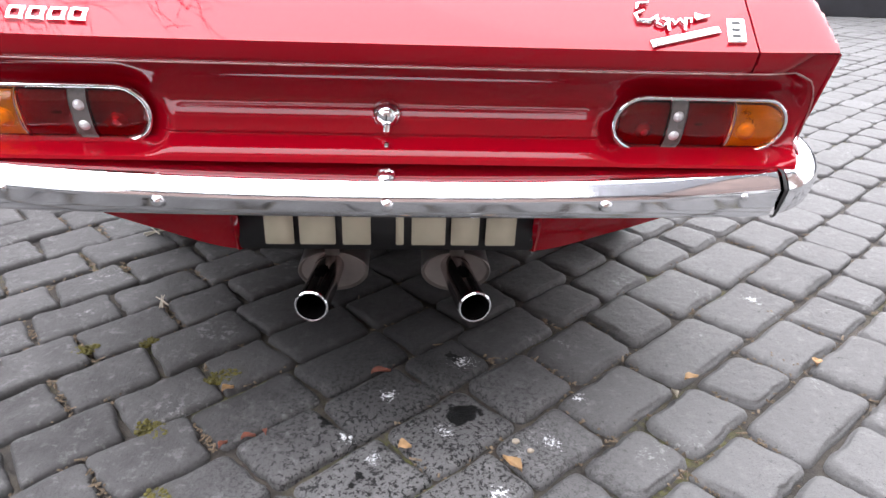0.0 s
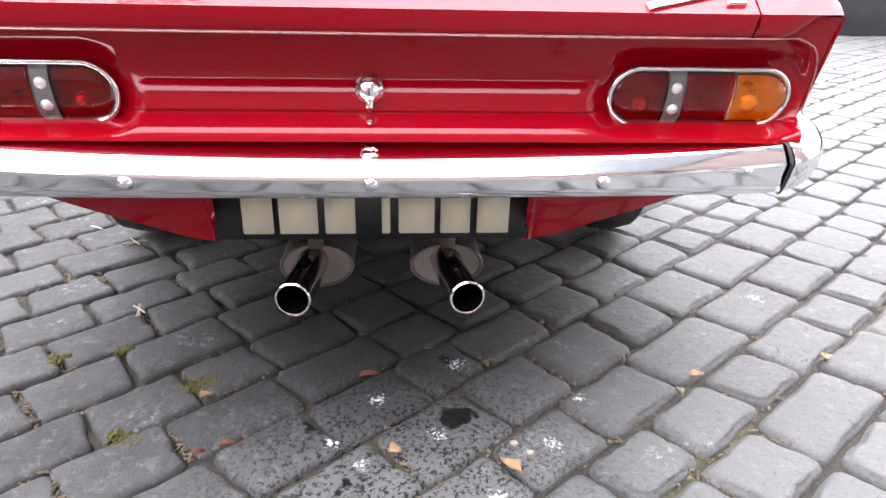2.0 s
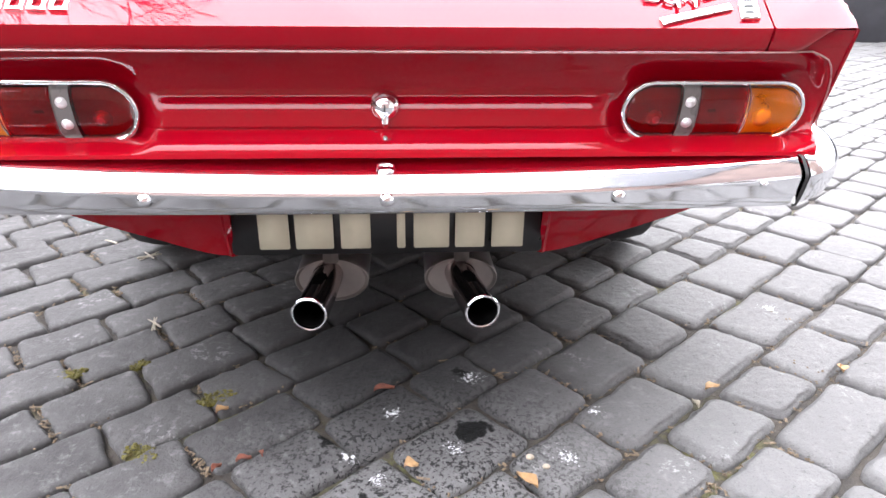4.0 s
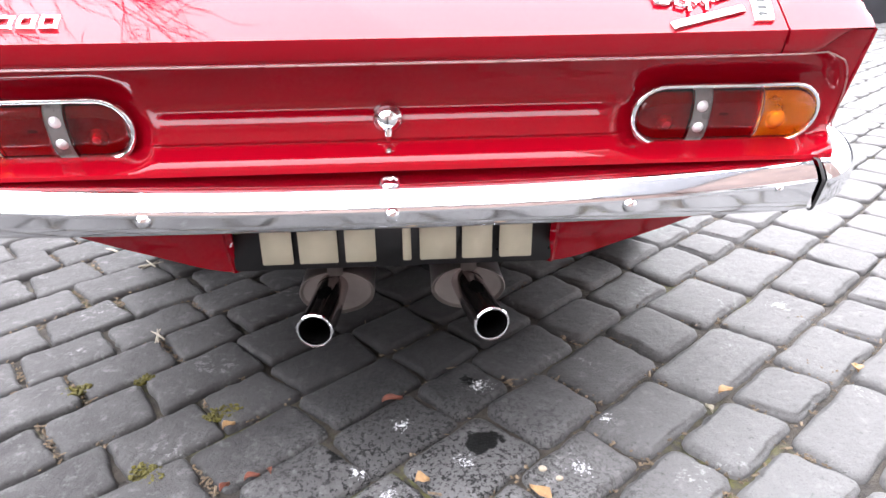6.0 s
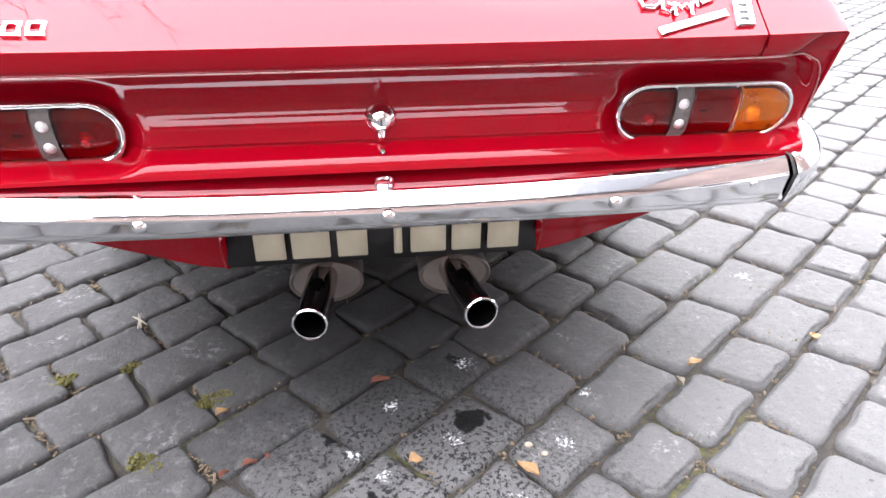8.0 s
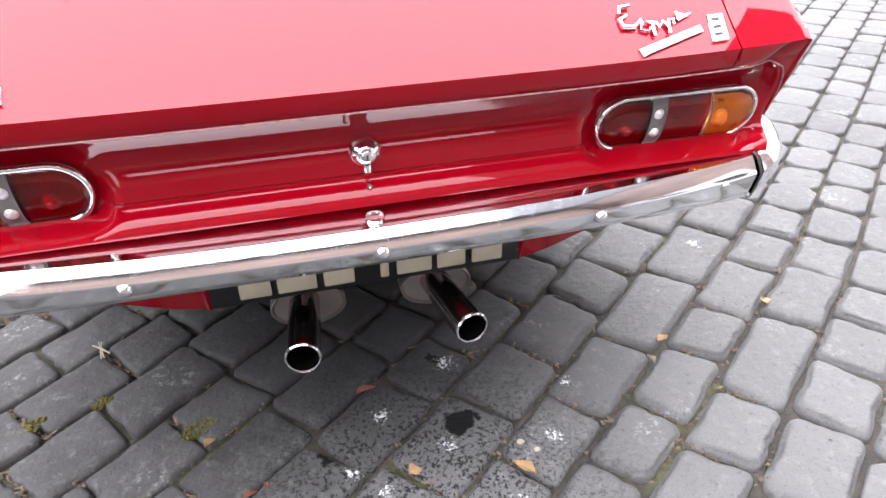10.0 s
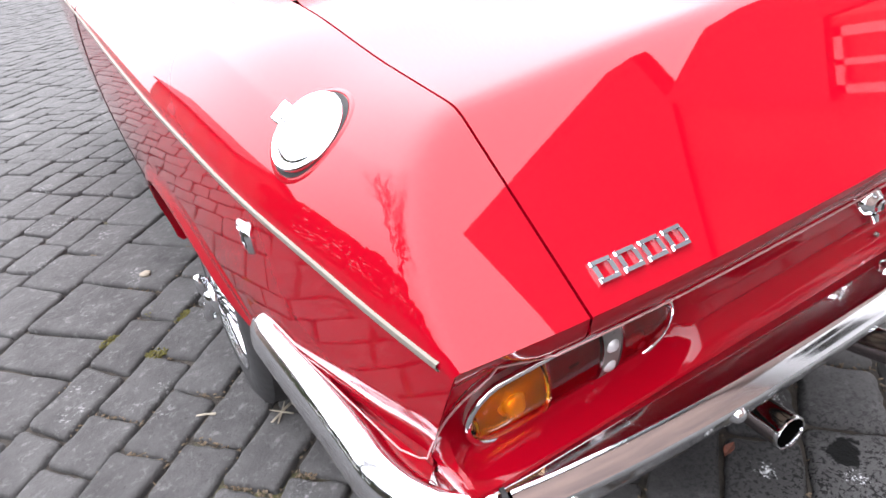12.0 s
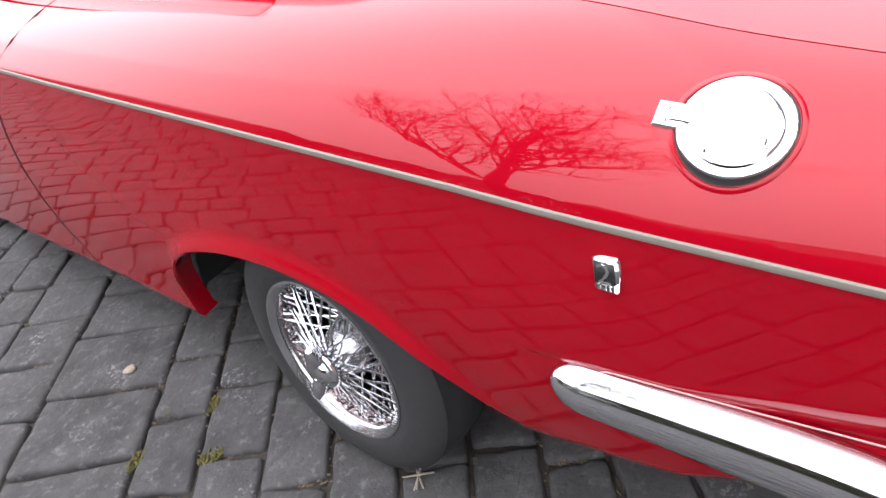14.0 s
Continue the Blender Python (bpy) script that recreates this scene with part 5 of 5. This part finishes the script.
# the tall gabled house on the lane's right, with a boxed eave, and its lower wing
h = thing("brick_house", (6.0, -4.3, 0), "tall brick gabled house with deep eaves beside the lane", "house", "houses along the lane")
part("wall", box("wall", (3.25, -7.74, 2.4), (9.5, -0.862, 4.86)), BRICK, h)
part("ground_floor", box("ground_floor", (3.24, -7.75, -0.01), (9.5, -0.862, 2.4)), RENDER, h, "white rendered ground floor")
part("roof", prism("roof", [(-1.25, 6.4), (-4.50, 12.0), (-8.4, 5.30), (-7.74, 4.85), (-1.25, 4.85)], 3.45, 9.6), SLATE, h)
part("gable", prism("gable", [(-0.36, 5.20), (-4.50, 12.4), (-8.6, 5.30), (-7.74, 4.75), (-0.87, 4.75)], 3.2, 3.44), SLATE, h)
for wy, wz in ((-2.2, 1.5), (-3.6, 1.5)):
    win = part("window", box("window", (3.21, wy - 0.45, wz - 0.6), (3.27, wy + 0.45, wz + 0.6)), GLASS, h)
    for a, b, c, d in ((-0.5, -0.65, -0.42, 0.65), (0.42, -0.65, 0.5, 0.65), (-0.5, 0.58, 0.5, 0.66), (-0.5, -0.66, 0.5, -0.58), (-0.5, -0.04, 0.5, 0.04)):
        part("window_frame", box("window_frame", (3.18, wy + a, wz + b), (3.26, wy + c, wz + d)), RENDER, win)
h.location += Vector((0.30, -0.10, 0))
h = thing("brick_cottage", (4.0, -0.6, 0), "low brick wing with a sloping slate roof and white boards", "house", "houses along the lane")
part("wall", box("wall", (3.2, -0.858, -0.01), (5.0, -0.30, 3.22)), BRICK, h)
part("roof", prism("roof", [(0.10, 3.85), (-0.858, 4.80), (-0.858, 3.20), (-0.28, 3.20)], 3.15, 5.1), SLATE, h)
for ya, za, yb, zb in ((-0.80, 2.55, -0.74, 3.15), (-0.42, 2.55, -0.36, 3.15), (-0.80, 3.09, -0.36, 3.15), (-0.80, 2.55, -0.36, 2.61), (-0.61, 2.55, -0.57, 3.15)):
    part("window_frame", box("window_frame", (3.16, ya, za), (3.22, yb, zb)), RENDER, h)
h.location += Vector((0.30, -0.10, 0))
house("brick_terrace", -16.0, -10.5, -9.0, 2.8, 3.2, 4.8, "y", "brick terrace house across the yard")
house("brick_terrace", -14.0, -9.5, 13.2, 25.0, 3.2, 5.0, "y", "brick terrace house across the yard", [(-9.5, y, 1.5, "x") for y in (15, 18, 21)])
# unseen house, added close behind to hold low sky light off the tail
house("brick_house", -3.2, 3.0, -10.5, -4.4, 4.1, 6.2, "x", "unseen dark brick house added behind the coupe, shading its tail")
# plain block for an unidentified dark shape at the lane's end
wall = part("dark_block", box("dark_block", (4.4, 7.6, -0.01), (20.0, 8.1, 2.2), 0.02), SLATE, None)
tagged(wall, "long dark block at the end of the lane", "wall", kind="structure")


def bare_tree(at, height, seed):
    r = random.Random(seed)
    t = thing("tree", at, "tall bare winter tree with fine twigs", "tree", "bare trees")
    verts, faces = [], []

    def limb(p, d, length, rad, depth, out):
        n = 4
        pts, q, dd = [p], p.copy(), d.copy()
        for _ in range(n):
            dd = (dd + Vector((r.uniform(-1, 1), r.uniform(-1, 1), r.uniform(-0.6, 0.9))) * (0.06 if depth == 0 else 0.22)).normalized()
            q = q + dd * length / n
            pts.append(q.copy())
        sides = 8 if depth == 0 else 4 if depth < 3 else 3
        me_rows = []
        up = dd.orthogonal().normalized()
        for i, c in enumerate(pts):
            rr = rad * (1 - 0.55 * i / n)
            s = dd.cross(up)
            me_rows.append([c + rr * (math.cos(k * math.tau / sides) * up + math.sin(k * math.tau / sides) * s) for k in range(sides)])
        b = len(out[0])
        out[0].extend(v for row in me_rows for v in row)
        for i in range(n):
            for k in range(sides):
                out[1].append((b + i * sides + k, b + i * sides + (k + 1) % sides, b + (i + 1) * sides + (k + 1) % sides, b + (i + 1) * sides + k))
        if depth < 6:
            for _ in range(6 if depth == 0 else 4 if depth < 4 else 2):
                i = r.randint(1, n)
                nd = (dd + Vector((r.uniform(-1, 1), r.uniform(-1, 1), r.uniform(0.0, 1.2 if depth < 2 else 0.8))) * (0.75 if depth < 2 else 0.85)).normalized()
                limb(pts[i], nd, length * (r.uniform(0.8, 1.0) if depth < 2 else r.uniform(0.60, 0.8)), rad * (1 - 0.55 * i / n) * r.uniform(0.58, 0.8) + 0.004, depth + 1, crown)

    trunk, crown = ([], []), ([], [])
    limb(Vector((at[0], at[1], -0.05)), Vector((0, 0, 1)), height * 0.17, height * 0.013, 0, trunk)
    part("trunk", mesh_of("trunk", *trunk), BARK, t)
    part("crown", mesh_of("crown", *crown), BARK, t)
    return t


bare_tree((-9.1, 3.8, 0), 25.0, 5)


def hedge(x0, x1, y0, y1, low, high):
    """An uneven hedge: small leaves crowded through its whole depth."""
    r = random.Random(17)
    vs, fs = [], []
    for _ in range(9000):
        y = r.uniform(y0, y1)
        top = low + (high - low) * (0.5 + 0.5 * noise.noise((0.0, y * 0.9, 2.0))) + 0.35 * noise.noise((1.0, y * 3.1, 5.0))
        z = top * (1 - r.random() ** 2.2)
        c = Vector((r.uniform(x0, x1), y, z))
        u = Vector((r.uniform(-1, 1), r.uniform(-1, 1), r.uniform(-1, 1))).normalized()
        v = u.orthogonal().normalized()
        ln, wd = r.uniform(0.10, 0.20), r.uniform(0.05, 0.10)
        b0 = len(vs)
        vs += [c - u * ln, c + v * wd, c + u * ln, c - v * wd]
        fs.append((b0, b0 + 1, b0 + 2, b0 + 3))
    return mesh_of("hedge", vs, fs, False)


tagged(part("hedge", hedge(-9.6, -7.9, -8.0, 9.5, 1.6, 3.4), HEDGE, None), "dark uneven hedge along the far side of the yard", "hedge")
